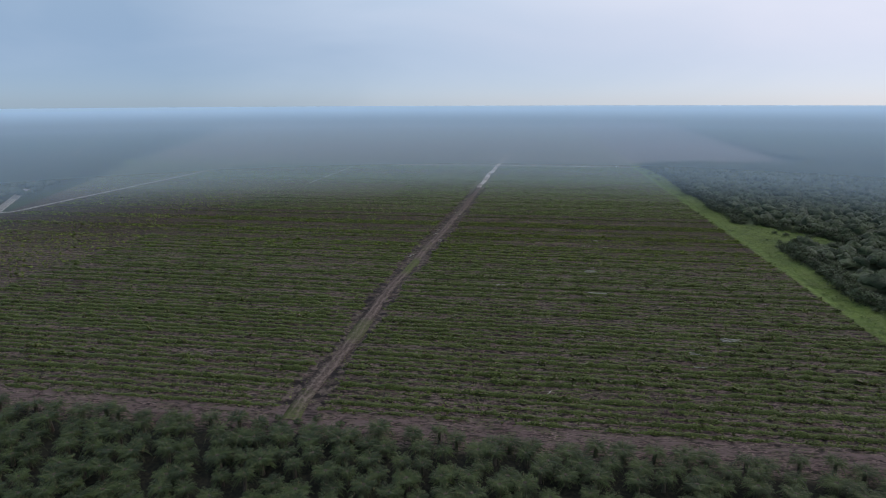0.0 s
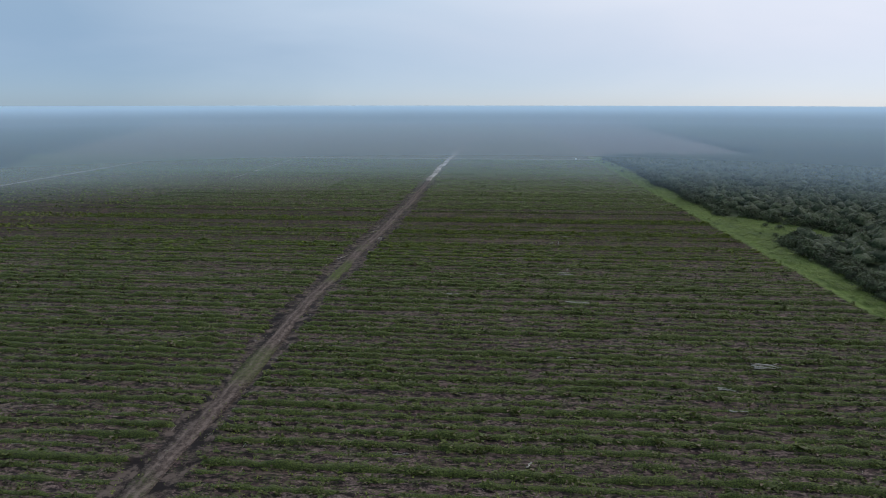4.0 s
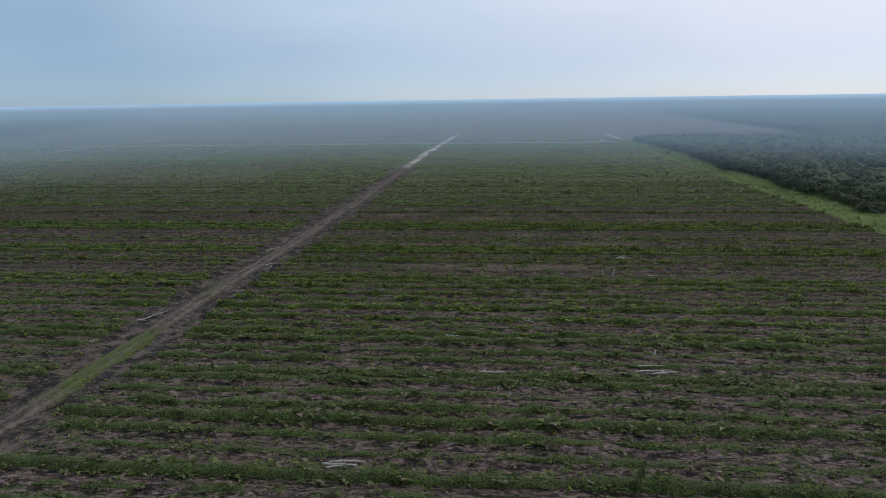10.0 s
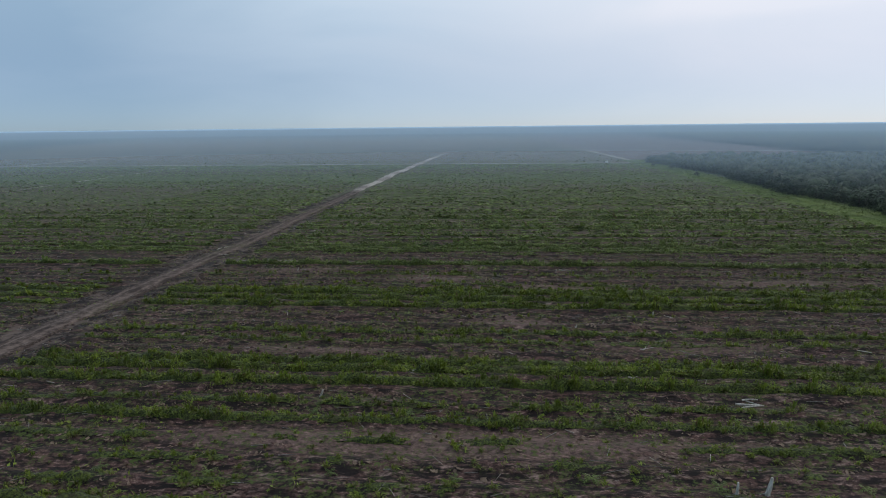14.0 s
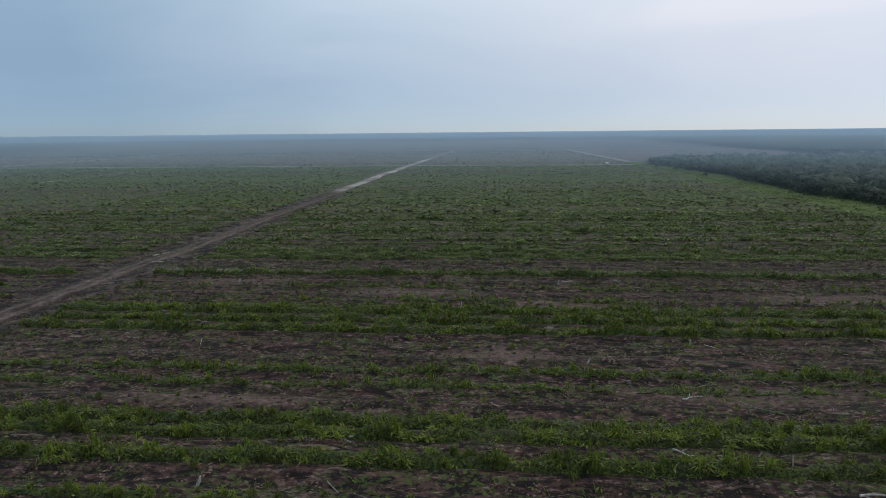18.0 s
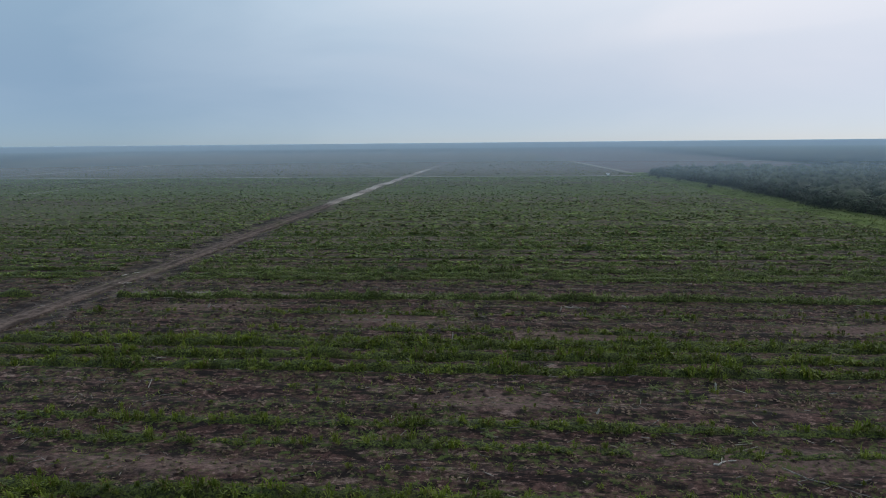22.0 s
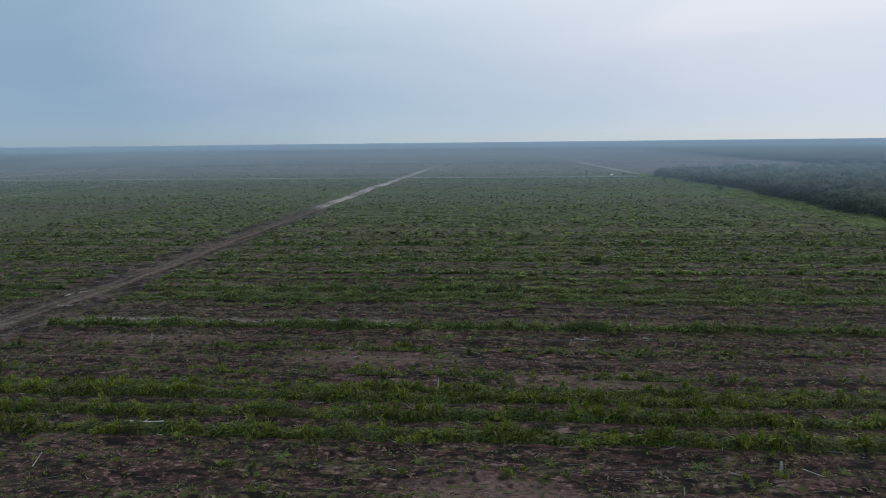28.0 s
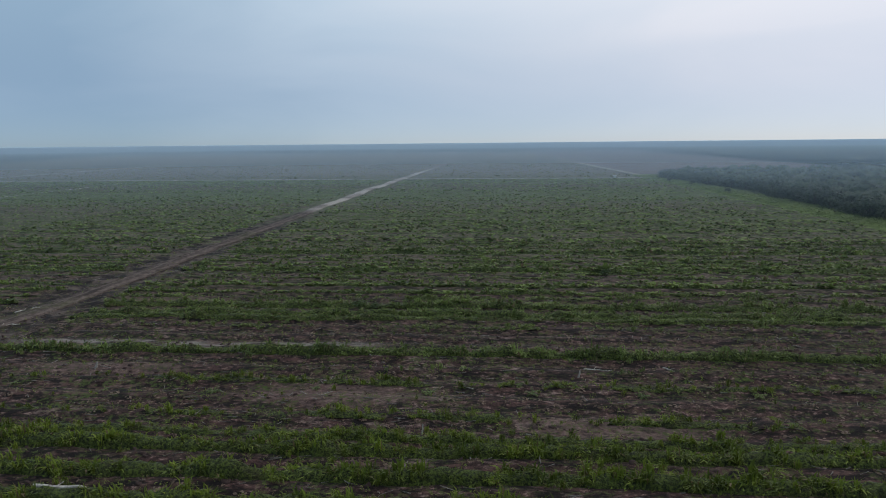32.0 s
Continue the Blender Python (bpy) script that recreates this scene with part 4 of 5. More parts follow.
def oil_palms():
    bm = bmesh.new()
    for k in range(5):
        tapered(bm, (0, 0, -0.3 + k * 0.62), (0, 0, 0.4 + k * 0.62), 0.44 - 0.02 * k, 0.36 - 0.02 * k, 9)
    trunk = bpy.data.meshes.new("trunk")
    bm.to_mesh(trunk)
    bm.free()
    crowns = []
    for s in range(5):
        v, f = palm_mesh(100 + s, 34, 2.8, 13, 0.80)
        crowns.append(faces_mesh("crown", v, f))
    originals = []
    for me in crowns:
        ob = thing("oil_palm", pose(0, 0, 0), "mature oil palm with dark green arching fronds", "palm tree", "oil palms in the south")
        mesh_object("trunk", trunk, MAT["palm_bark"], ob)
        c = mesh_object("crown", me, MAT["palm"], ob)
        c.location = (0, 0, 2.7)
        originals.append(ob)
    spots = []
    for j in range(7):
        y = 102.6 - j * 4.6
        for i in range(-22, 24):
            x = i * 5.1 + (2.55 if j % 2 else 0) + rng.uniform(-1.3, 1.3) + 8
            spots.append((x, y + rng.uniform(-1.2, 1.2)))
    for k, (x, y) in enumerate(spots):
        o = originals[k % 5]
        m = pose(x, y, rng.uniform(-0.9, 0.4), rng.uniform(-5, 5), rng.uniform(-4, 4), rng.uniform(0, 360))
        if k < 5:
            o.matrix_world = m
        else:
            o = copy_thing(o, m)
        wide = rng.uniform(0.85, 1.3)
        o.scale = (wide, wide, rng.uniform(0.85, 1.15))
    # the grove goes on behind
    shapes = [palm_mesh(200 + s, 7, 4.4, 2, 1.9) for s in range(3)]
    px, py = np.meshgrid(np.arange(-180, 190, 6.8), np.arange(-42, 102, 6.0))
    keep = (px.ravel() < -107) | (px.ravel() > 137) | (py.ravel() < 71.5)
    px, py = px.ravel()[keep], py.ravel()[keep]
    px, py = px + rng.uniform(-1, 1, px.size), py + rng.uniform(-1, 1, py.size)
    n = len(px)
    sc = rng.uniform(0.85, 1.1, n)[:, None] * np.ones(3)
    v, f = spread(shapes, np.stack([px, py, rng.uniform(2.4, 3.3, n)], 1), sc, rng.uniform(0, 6.28, n), rng.integers(0, 3, n))
    tagged(mesh_object("oil_palm_grove", faces_mesh("oil_palm_grove", v, f), MAT["palm"]), "dense grove of dark green oil palms", "palm grove", kind="stuff")


oil_palms()

# ---- young palms planted in the rows ----


def young_palms():
    meshes = []
    for s in range(4):
        v, f = palm_crown(9, 1.25, 7, 0.34, np.random.default_rng(300 + s))
        meshes.append(faces_mesh("fronds", v, f))
    bm = bmesh.new()
    tapered(bm, (0, 0, -0.15), (0, 0, 0.28), 0.13, 0.09, 7)
    stem = bpy.data.meshes.new("stem")
    bm.to_mesh(stem)
    bm.free()
    first = []
    for me in meshes:
        ob = thing("young_palm", pose(0, 0, 0), "young oil palm with a few green fronds among the weeds", "young palm", "young palms in the field")
        mesh_object("stem", stem, MAT["palm_bark"], ob)
        c = mesh_object("fronds", me, MAT["young_palm"], ob)
        c.location = (0, 0, 0.22)
        first.append(ob)
    near, far = [], []
    for k in range(1, 95, 3):
        y = ROW_FIRST + (k + 0.5) * ROW
        for i in range(-18, 16):
            x = 8.6 * i + (4.3 if (k // 3) % 2 else 0) + rng.uniform(-0.5, 0.5)
            yy = y + rng.uniform(-0.5, 0.5)
            if abs(x - track_x(yy)) < 4 or x > 128 or rng.uniform() < 0.12:
                continue
            (near if 288 < y < 395 and -12 < x < 128 else far).append((x, yy))
    for k, (x, y) in enumerate(near[:300]):
        s = rng.uniform(0.4, 0.75)
        m = pose(x, y, float(relief(np.array(x), np.array(y))) - 0.03, rng.uniform(-6, 6), rng.uniform(-6, 6), rng.uniform(0, 360))
        if k < 4:
            first[k].matrix_world = m
            ob = first[k]
        else:
            ob = copy_thing(first[k % 4], m)
        ob.scale = (s, s, s)
    fx, fy = np.array(far).T
    n = len(fx)
    shapes = [palm_crown(7, 1.3, 4, 0.4, np.random.default_rng(320 + s)) for s in range(3)]
    v, f = spread(shapes, np.stack([fx, fy, relief(fx, fy) + 0.15], 1), rng.uniform(0.45, 0.8, n)[:, None] * np.ones(3), rng.uniform(0, 6.28, n), rng.integers(0, 3, n))
    tagged(mesh_object("young_palm_rows", faces_mesh("young_palm_rows", v, f), MAT["young_palm"]), "young oil palms in rows across the field", "young palms", kind="stuff")


young_palms()

# ---- trees ----


def crown_shape(r, count, leaf, parts=5):
    """A broad crown, one metre wide: several rounded lobes of leaves, uneven and with gaps."""
    allv, allf, base = [], [], 0
    for k in range(parts):
        a, d = r.uniform(0, 6.28), (0.0 if k == 0 else r.uniform(0.18, 0.34))
        c = np.array([math.cos(a) * d, math.sin(a) * d, r.uniform(0.05, 0.45) if k else 0.42])
        n = count // 2 if k == 0 else count // (2 * (parts - 1))
        v, f = dome_clump(n, leaf, r, 0.5, 0.0, 0.25)
        allv.append(v * (0.82 if k == 0 else r.uniform(0.4, 0.62)) + c)
        allf.append(f + base)
        base += len(v)
    return np.concatenate(allv), np.concatenate(allf)


def crown_core(r, leaves, leaf):
    """A rounded lumpy crown, one metre wide and about one high, with loose leaves on it."""
    rings, sides = 4, 7
    ph = r.uniform(0, 6.28, 3)
    pts = []
    for i in range(rings + 1):
        th = (i + 0.3) / (rings + 0.3) * 1.75
        for j in range(sides):
            az = 2 * math.pi * (j + 0.5 * (i % 2)) / sides
            q = 0.5 * (1 + 0.20 * math.sin(2 * az + ph[0]) + 0.14 * math.sin(3 * az + ph[1] + 2 * th)) * r.uniform(0.72, 1.10)
            pts.append((q * math.sin(th) * math.cos(az), q * math.sin(th) * math.sin(az), 0.5 + 0.95 * q * math.cos(th)))
    v1 = np.array(pts)
    f1 = [[i * sides + j, (i + 1) * sides + j, (i + 1) * sides + (j + 1) % sides, i * sides + (j + 1) % sides] for i in range(rings) for j in range(sides)]
    f1 += [[0, 1, 2, 3], [0, 3, 4, 5], [0, 5, 6, 6]][:2]
    v2, f2 = dome_clump(leaves, leaf, r, 0.5, 0.0, 0.25)
    v2 = v2 * np.array([1.0, 1.0, 1.0]) + np.array([0, 0, 0.5])
    return np.concatenate([v1, v2]), np.concatenate([np.array(f1), f2 + len(v1)])


def trees():
    r = np.random.default_rng(500)
    originals = []
    for s in range(6):
        ob = thing("tree", pose(0, 0, 0), "bushy dark green tree at the forest's edge", "tree", "trees of the eastern forest")
        bm = bmesh.new()
        tapered(bm, (0, 0, -0.3), (0.1, 0, 2.6), 0.16, 0.11)
        for k in range(5):
            az = k * 1.26 + r.uniform(-0.4, 0.4)
            tapered(bm, (0.08, 0, 1.6 + 0.25 * k), (math.cos(az) * 1.5, math.sin(az) * 1.5, 3.6 + r.uniform(0, 1.2)), 0.07, 0.03, 5)
        part("trunk", bm, MAT["bark"], ob)
        v, f = crown_shape(r, 300, 0.16, 9)
        v = v * np.array([6.0, 6.0, 5.4]) + np.array([0, 0, -0.2])
        mesh_object("crown", faces_mesh("crown", v, f), MAT["tree"], ob)
        originals.append(ob)
    spots = []
    y = 168.0
    while y < 636 and len(spots) < 210:
        edge = (150.8 if y < 284 else 181 - 0.55 * max(0, y - 300) if y < 336 else 150.5) + 2.0 * math.sin(y * 0.11) + 1.5 * math.sin(y * 0.05) + 5.0 * math.exp(-((y - 525) / 40) ** 2)
        for lane in range(2):
            spots.append((edge + 1.0 + lane * 4.6 + rng.uniform(-1.5, 1.5), y + rng.uniform(-1.5, 1.5), rng.uniform(0.6, 1.3)))
        y += 4.9
    spots += [(143.3, 516.4, 0.5), (144.5, 560, 0.55), (142, 585, 0.45), (154.7, 290, 0.5), (158, 287, 0.55), (160, 311, 0.5), (163, 305, 0.6),
              (167, 290, 0.6), (151.5, 296, 0.25), (172, 300, 0.7), (149, 252, 0.3), (151, 262, 0.5), (154, 256, 0.6), (152, 271, 0.45), (155, 278, 0.55), (150, 240, 0.4), (149, 214, 0.35), (148.5, 196, 0.4), (150.5, 183, 0.5)]
    for k, (x, yy, s) in enumerate(spots):
        m = pose(x, yy, 0, 0, 0, rng.uniform(0, 360))
        ob = originals[k] if k < 6 else copy_thing(originals[k % 6], m)
        ob.matrix_world = m
        ob.scale = (s * rng.uniform(0.9, 1.15), s * rng.uniform(0.9, 1.15), s)
    for x, yy in ((106, 886), (120, 894)):
        ob = copy_thing(originals[2], pose(x, yy, 0))
        ob.scale = (0.9, 0.9, 0.85)
        ob["label"], ob["group"] = "lone small dark tree beside a dirt road", "roadside trees"

    # the thicket at the forest's foot
    n = 1500
    y = rng.uniform(150, 636, n)
    edge = np.where(y < 284, 150.8, np.where(y < 336, 181 - 0.55 * np.maximum(0, y - 300), 150.5)) + 2.0 * np.sin(y * 0.11) + 1.5 * np.sin(y * 0.05) + 5.0 * np.exp(-((y - 525) / 40) ** 2)
    x = edge + rng.uniform(-0.8, 7.0, n)
    s = rng.uniform(1.6, 4.2, n) * np.clip(0.7 + (x - edge) * 0.12, 0.5, 1.2)
    thicket = [dome_clump(22, 0.30, r, 0.5) for _ in range(5)]
    v, f = spread(thicket, np.stack([x, y, np.full(n, -0.1)], 1), np.stack([s, s, s * rng.uniform(0.7, 1.4, n)], 1), rng.uniform(0, 6.28, n), rng.integers(0, 5, n))
    tagged(mesh_object("thicket", faces_mesh("thicket", v, f), MAT["tree"]), "dense dark bushes at the forest's foot", "bushes", kind="stuff")

    def wood(name, label, x, y, shapes, wide, tall, low=0.8):
        n = len(x)
        s = rng.uniform(0.75, 1.3, n)
        size = np.stack([wide * s * rng.uniform(0.85, 1.2, n), wide * s, tall * (0.7 + 0.3 * s) * rng.uniform(0.7, 1.35, n)], 1)
        v, f = spread(shapes, np.stack([x, y, np.full(n, low)], 1), size, rng.uniform(0, 6.28, n), rng.integers(0, len(shapes), n))
        tagged(mesh_object(name, faces_mesh(name, v, f), MAT["tree"]), label, "forest", kind="stuff")

    def cells(x0, x1, y0, y1, gap):
        gx, gy = np.meshgrid(np.arange(x0, x1, gap), np.arange(y0, y1, gap))
        return gx.ravel() + rng.uniform(-0.45, 0.45, gx.size) * gap, gy.ravel() + rng.uniform(-0.45, 0.45, gx.size) * gap

    mid_shapes = [crown_core(r, 42, 0.14) for _ in range(8)]
    far_shapes = [crown_shape(r, 8, 0.62, 2) for _ in range(5)]
    x, y = cells(152, 430, 130, 640, 5.7)
    keep = (x > 9 + np.where(y < 284, 150.8, np.where(y < 336, 181 - 0.55 * np.maximum(0, y - 300), 150.5)) + 2 * np.sin(y * 0.11)) & (hash_noise(x, y, 40, 31) > 0.10) & (x < 195 + 0.36 * y)
    wood("east_forest", "dense secondary forest with rounded grey-green crowns", x[keep], y[keep], mid_shapes, 6.8, 4.9, -0.4)
    x, y = cells(-1400, 1700, 200, 2250, 19.5)
    west = np.minimum(-290, -278 - 0.40 * (y - 300))
    on_road = np.abs(x - (-291 - 0.676 * (y - 327))) < 9
    left = (x < west - 6) & ~on_road & (hash_noise(x, y, 30, 33) > 0.2)
    right = (x > np.where(y < 650, 200 + 0.36 * y, 256 + 0.082 * y)) & (y > 120)
    north = (y > 1850) | ((y > 1720) & (x < 131))
    keep = (left | right) & (y < 1750)
    wood("far_forest", "far dark forest fading into haze", x[keep], y[keep], far_shapes, 24.0, 7.5)
    keep = (left | right | north) & (y >= 1750)
    wood("horizon_forest", "tall dark forest with uneven crowns along the horizon", x[keep], y[keep], far_shapes, 26.0, 11.5)
    crown_shapes = [crown_core(r, 7, 0.42) for _ in range(7)]
    x, y = cells(230, 760, 600, 1500, 12.5)
    keep = (x > np.where(y < 660, 205 + 0.36 * y, 256 + 0.082 * y)) & (x < 330 + 0.42 * y)
    wood("plough_forest", "dark uneven forest beyond the ploughed field", x[keep], y[keep], crown_shapes, 14.0, 6.6, -0.5)
    n = 170
    x, y = rng.uniform(-1300, 1700, n), rng.uniform(1800, 2000, n)
    wood("skyline_trees", "single tall trees rising above the horizon forest", x, y, crown_shapes, 15.0, 12.0, 1.0)
    x, y = cells(-460, -290, 250, 640, 6.0)
    keep = (x < np.minimum(-290, -282 - 0.42 * (y - 300))) & (np.abs(x - (-291 - 0.676 * (y - 327))) > 6)
    wood("west_forest", "dark forest beside the western road", x[keep], y[keep], mid_shapes, 7.2, 6.0, -0.4)


trees()


def distant_canopy():
    """The forest's roof beyond, out to the horizon."""
    xs = np.concatenate([np.arange(-5000, 5001, 50)])
    ys = np.concatenate([np.arange(2250, 3200, 25), np.arange(3200, 5000, 60)])
    gx, gy = np.meshgrid(xs, ys)
    z = 10.5 + 4.0 * rng.uniform(size=gx.shape) + 4.5 * np.clip((np.hypot(gx - 45, gy - 60) - 2600) / 1800, 0, 1)
    z[0] = 0.0
    z[np.hypot(gx - 45, gy - 60) > 4700] = 0.0
    v = np.stack([gx.ravel(), gy.ravel(), z.ravel()], 1)
    nx, ny = len(xs), len(ys)
    i = np.arange(ny - 1)[:, None] * nx + np.arange(nx - 1)[None]
    f = np.stack([i, i + 1, i + 1 + nx, i + nx], -1).reshape(-1, 4)
    tagged(mesh_object("distant_forest", faces_mesh("distant_forest", v, f), MAT["tree"]), "endless dark forest on the horizon", "forest", kind="stuff")


distant_canopy()

# ---- translucent sheet in place of haze over the far land ----


def haze_sheet():
    """A translucent sheet imitating haze: opacity painted thicker with distance, far part raised."""
    m = Nodes("painted_haze_sheet")
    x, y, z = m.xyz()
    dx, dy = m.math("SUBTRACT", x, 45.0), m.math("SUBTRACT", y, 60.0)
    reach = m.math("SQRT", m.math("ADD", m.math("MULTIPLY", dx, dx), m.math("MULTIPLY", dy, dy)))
    # opacity ramps up from a fixed point near the flight's start
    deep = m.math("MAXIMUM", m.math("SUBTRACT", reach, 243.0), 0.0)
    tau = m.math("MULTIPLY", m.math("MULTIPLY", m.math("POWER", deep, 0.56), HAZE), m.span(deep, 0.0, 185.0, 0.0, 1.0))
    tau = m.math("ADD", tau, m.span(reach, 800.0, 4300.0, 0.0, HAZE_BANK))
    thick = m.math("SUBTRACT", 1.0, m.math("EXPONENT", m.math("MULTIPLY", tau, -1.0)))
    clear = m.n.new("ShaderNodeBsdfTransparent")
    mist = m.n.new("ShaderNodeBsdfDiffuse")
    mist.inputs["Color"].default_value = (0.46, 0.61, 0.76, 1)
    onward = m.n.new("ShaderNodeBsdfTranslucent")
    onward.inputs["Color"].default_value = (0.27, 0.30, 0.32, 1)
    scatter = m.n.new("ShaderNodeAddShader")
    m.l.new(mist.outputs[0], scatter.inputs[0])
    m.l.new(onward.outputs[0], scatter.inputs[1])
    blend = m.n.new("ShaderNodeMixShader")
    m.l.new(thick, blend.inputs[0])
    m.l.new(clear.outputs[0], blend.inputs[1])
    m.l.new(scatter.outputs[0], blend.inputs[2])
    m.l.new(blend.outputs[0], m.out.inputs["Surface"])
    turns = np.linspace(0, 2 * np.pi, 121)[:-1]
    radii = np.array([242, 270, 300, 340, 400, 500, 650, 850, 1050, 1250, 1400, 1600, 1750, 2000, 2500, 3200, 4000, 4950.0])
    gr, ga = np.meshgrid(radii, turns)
    # far part lifted to about eye height so the horizon fits the camera's view
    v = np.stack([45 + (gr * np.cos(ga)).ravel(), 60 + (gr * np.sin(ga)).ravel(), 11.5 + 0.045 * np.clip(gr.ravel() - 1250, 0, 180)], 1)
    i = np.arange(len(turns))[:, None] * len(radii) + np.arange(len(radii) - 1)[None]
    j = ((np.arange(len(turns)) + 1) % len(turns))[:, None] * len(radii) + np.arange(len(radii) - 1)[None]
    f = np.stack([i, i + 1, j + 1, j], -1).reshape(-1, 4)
    tagged(mesh_object("haze", faces_mesh("haze", v, f), m.mat), "translucent blue-grey sheet standing in for haze over far land", "haze", kind="structure")


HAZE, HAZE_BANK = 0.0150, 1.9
haze_sheet()


# ---- dead wood, huts and small things ----


def wood_chips(name, label, x0, x1, y0, y1, n, lengths, material):
    """Splintered sticks lying about, most of them along the rows."""
    x, y = rng.uniform(x0, x1, n), rng.uniform(y0, y1, n)
    keep = rng.uniform(size=n) < 0.25 + 1.1 * (hash_noise(x, y, 12.0, 41) - 0.3)
    x, y = x[keep], y[keep]
    n = len(x)
    a = np.linspace(0, 2 * np.pi, 4)[:3]
    ring = np.stack([np.zeros(3), np.cos(a), np.sin(a)], 1)
    v0 = np.concatenate([ring * 0.5 + [-0.5, 0, 0], ring * 0.4 + [0.5, 0.6, 0.5]])
    q = np.array([[0, 1, 4, 3], [1, 2, 5, 4], [2, 0, 3, 5]])
    th = rng.uniform(0.035, 0.10, n)
    size = np.stack([rng.uniform(*lengths, n) ** 1.0, th, th], 1)
    turn = np.where(rng.uniform(size=n) < 0.65, rng.normal(0, 0.3, n), rng.uniform(0, 3.14, n))
    v, f = spread([(v0, q)], np.stack([x, y, relief(x, y) + 0.06], 1), size, turn, np.zeros(n, int))
    tagged(mesh_object(name, faces_mesh(name, v, f), material), label, "dead wood", kind="stuff")


wood_chips("wood_debris", "pale splintered sticks scattered on the soil", -20, 134, 290, 400, 9000, (0.15, 0.9), MAT["grey_wood"])
wood_chips("wood_debris", "grey dead sticks scattered between the rows", -140, 134, 112, 290, 9000, (0.4, 1.8), MAT["grey_wood"])
wood_chips("wood_debris", "bleached sticks scattered in the field", -60, 134, 112, 400, 700, (0.5, 1.8), MAT["wood"])


def log(x, y, length, radius, turn, label, tilt=0.0, mat="wood", lift=0.0):
    """A bleached trunk with a broken end, a bend and two stubs of branches."""
    ob = thing("log", pose(x, y, float(relief(np.array(x), np.array(y))) + radius * 0.8 + lift, 0, -tilt, turn), label, "log")
    bm = bmesh.new()
    n = 6
    pts = [Vector(((k / n - 0.5) * length, 0.10 * math.sin(k * 1.3 + x), 0.05 * math.sin(k * 2.1 + y))) for k in range(n + 1)]
    for k in range(n):
        tapered(bm, pts[k], pts[k + 1], radius * (1 - 0.09 * k), radius * (1 - 0.09 * (k + 1)), 8)
    part("trunk", bm, MAT[mat], ob)
    for k in (2, 4):
        bm = bmesh.new()
        tapered(bm, pts[k], pts[k] + Vector((0.3, 0.35 * (1 if k == 2 else -1), 0.18)), radius * 0.4, radius * 0.2, 6)
        part("branch_stub", bm, MAT[mat], ob)
    return ob


def wood_pile(x, y, count, length, label, seed):
    """A heap of bleached trunks thrown together."""
    r = np.random.default_rng(seed)
    ob = thing("wood_pile", pose(x, y, float(relief(np.array(x), np.array(y)))), label, "wood pile")
    for k in range(count):
        bm = bmesh.new()
        c = Vector((r.normal(0, length * 0.25), r.normal(0, 0.55), 0.10 + 0.10 * (k % 3)))
        d = Vector((1, r.normal(0, 0.25), r.normal(0, 0.04))) * length * r.uniform(0.3, 0.6)
        rad = r.uniform(0.05, 0.11)
        m = c + Vector((0, r.uniform(-0.1, 0.1), r.uniform(0, 0.06)))
        tapered(bm, c - d, m, rad, rad * 0.85, 7)
        tapered(bm, m, c + d, rad * 0.85, rad * 0.6, 7)
        part("branch", bm, MAT["wood"], ob)
    return ob


log(28.2, 313.3, 4.1, 0.15, -2, "long bleached trunk lying along a weed row", lift=0.35)
log(56.5, 167.3, 3.6, 0.13, -3, "bleached trunk lying on bare soil")
log(26.4, 129.3, 3.0, 0.12, 12, "grey trunk lying near the field's southern edge", mat="grey_wood")
log(34.8, 135.3, 3.8, 0.12, -2, "bleached trunk lying in the weeds")
log(28.6, 267.8, 3.4, 0.13, 3, "bleached trunk lying on bare brown soil")
log(74.3, 271.5, 1.8, 0.12, -4, "short bleached log on dark soil")
log(-1.5, 344.5, 2.8, 0.11, 32, "pale trunk lying beside the dirt track")
log(-10.5, 247.0, 5.2, 0.10, 62, "thin pale trunk lying along the dirt track")
log(-14.0, 236.0, 2.6, 0.14, 48, "thick pale log beside the dirt track")
log(91.0, 197.2, 1.8, 0.10, 70, "short grey log across a weed row", mat="grey_wood")
log(46.2, 127.8, 1.7, 0.10, 60, "short pale log near the palms")
log(86.0, 292.0, 2.0, 0.09, -30, "thin pale stick lying on bare soil")
log(62.0, 334.0, 2.4, 0.08, -6, "thin pale trunk on bare soil among weeds")
log(83.9, 146.3, 3.2, 0.12, -2, "bleached trunk in the southern rows")
wood_pile(65.0, 203.6, 12, 5.0, "heap of bleached trunks in the weeds", 1)
wood_pile(30.0, 209.0, 5, 3.2, "small heap of bleached branches on bare soil", 2)
wood_pile(65.0, 229.5, 6, 4.0, "heap of pale branches in a weed row", 3)
wood_pile(42.1, 291.4, 8, 2.6, "heap of bleached branches beside a weed row", 4)
wood_pile(96.0, 165.0, 8, 4.0, "heap of pale trunks in the eastern rows", 5)


def stump(x, y, height, radius, tilt, label, name="stump"):
    ob = thing(name, pose(x, y, float(relief(np.array(x), np.array(y))) - 0.1, 0, tilt, 20), label, "stump")
    bm = bmesh.new()
    tapered(bm, (0, 0, 0), (0.03, 0, height * 0.6), radius, radius * 0.85, 9)
    tapered(bm, (0.03, 0, height * 0.6), (0, 0.02, height), radius * 0.85, radius * 0.5, 9)
    part("trunk", bm, MAT["wood"], ob)
    bm = bmesh.new()
    for k in range(4):
        az = k * 1.6 + x
        tapered(bm, (0, 0, 0.25), (math.cos(az) * radius * 2.6, math.sin(az) * radius * 2.6, 0.02), radius * 0.4, radius * 0.15, 6)
    part("roots", bm, MAT["grey_wood"], ob)
    return ob


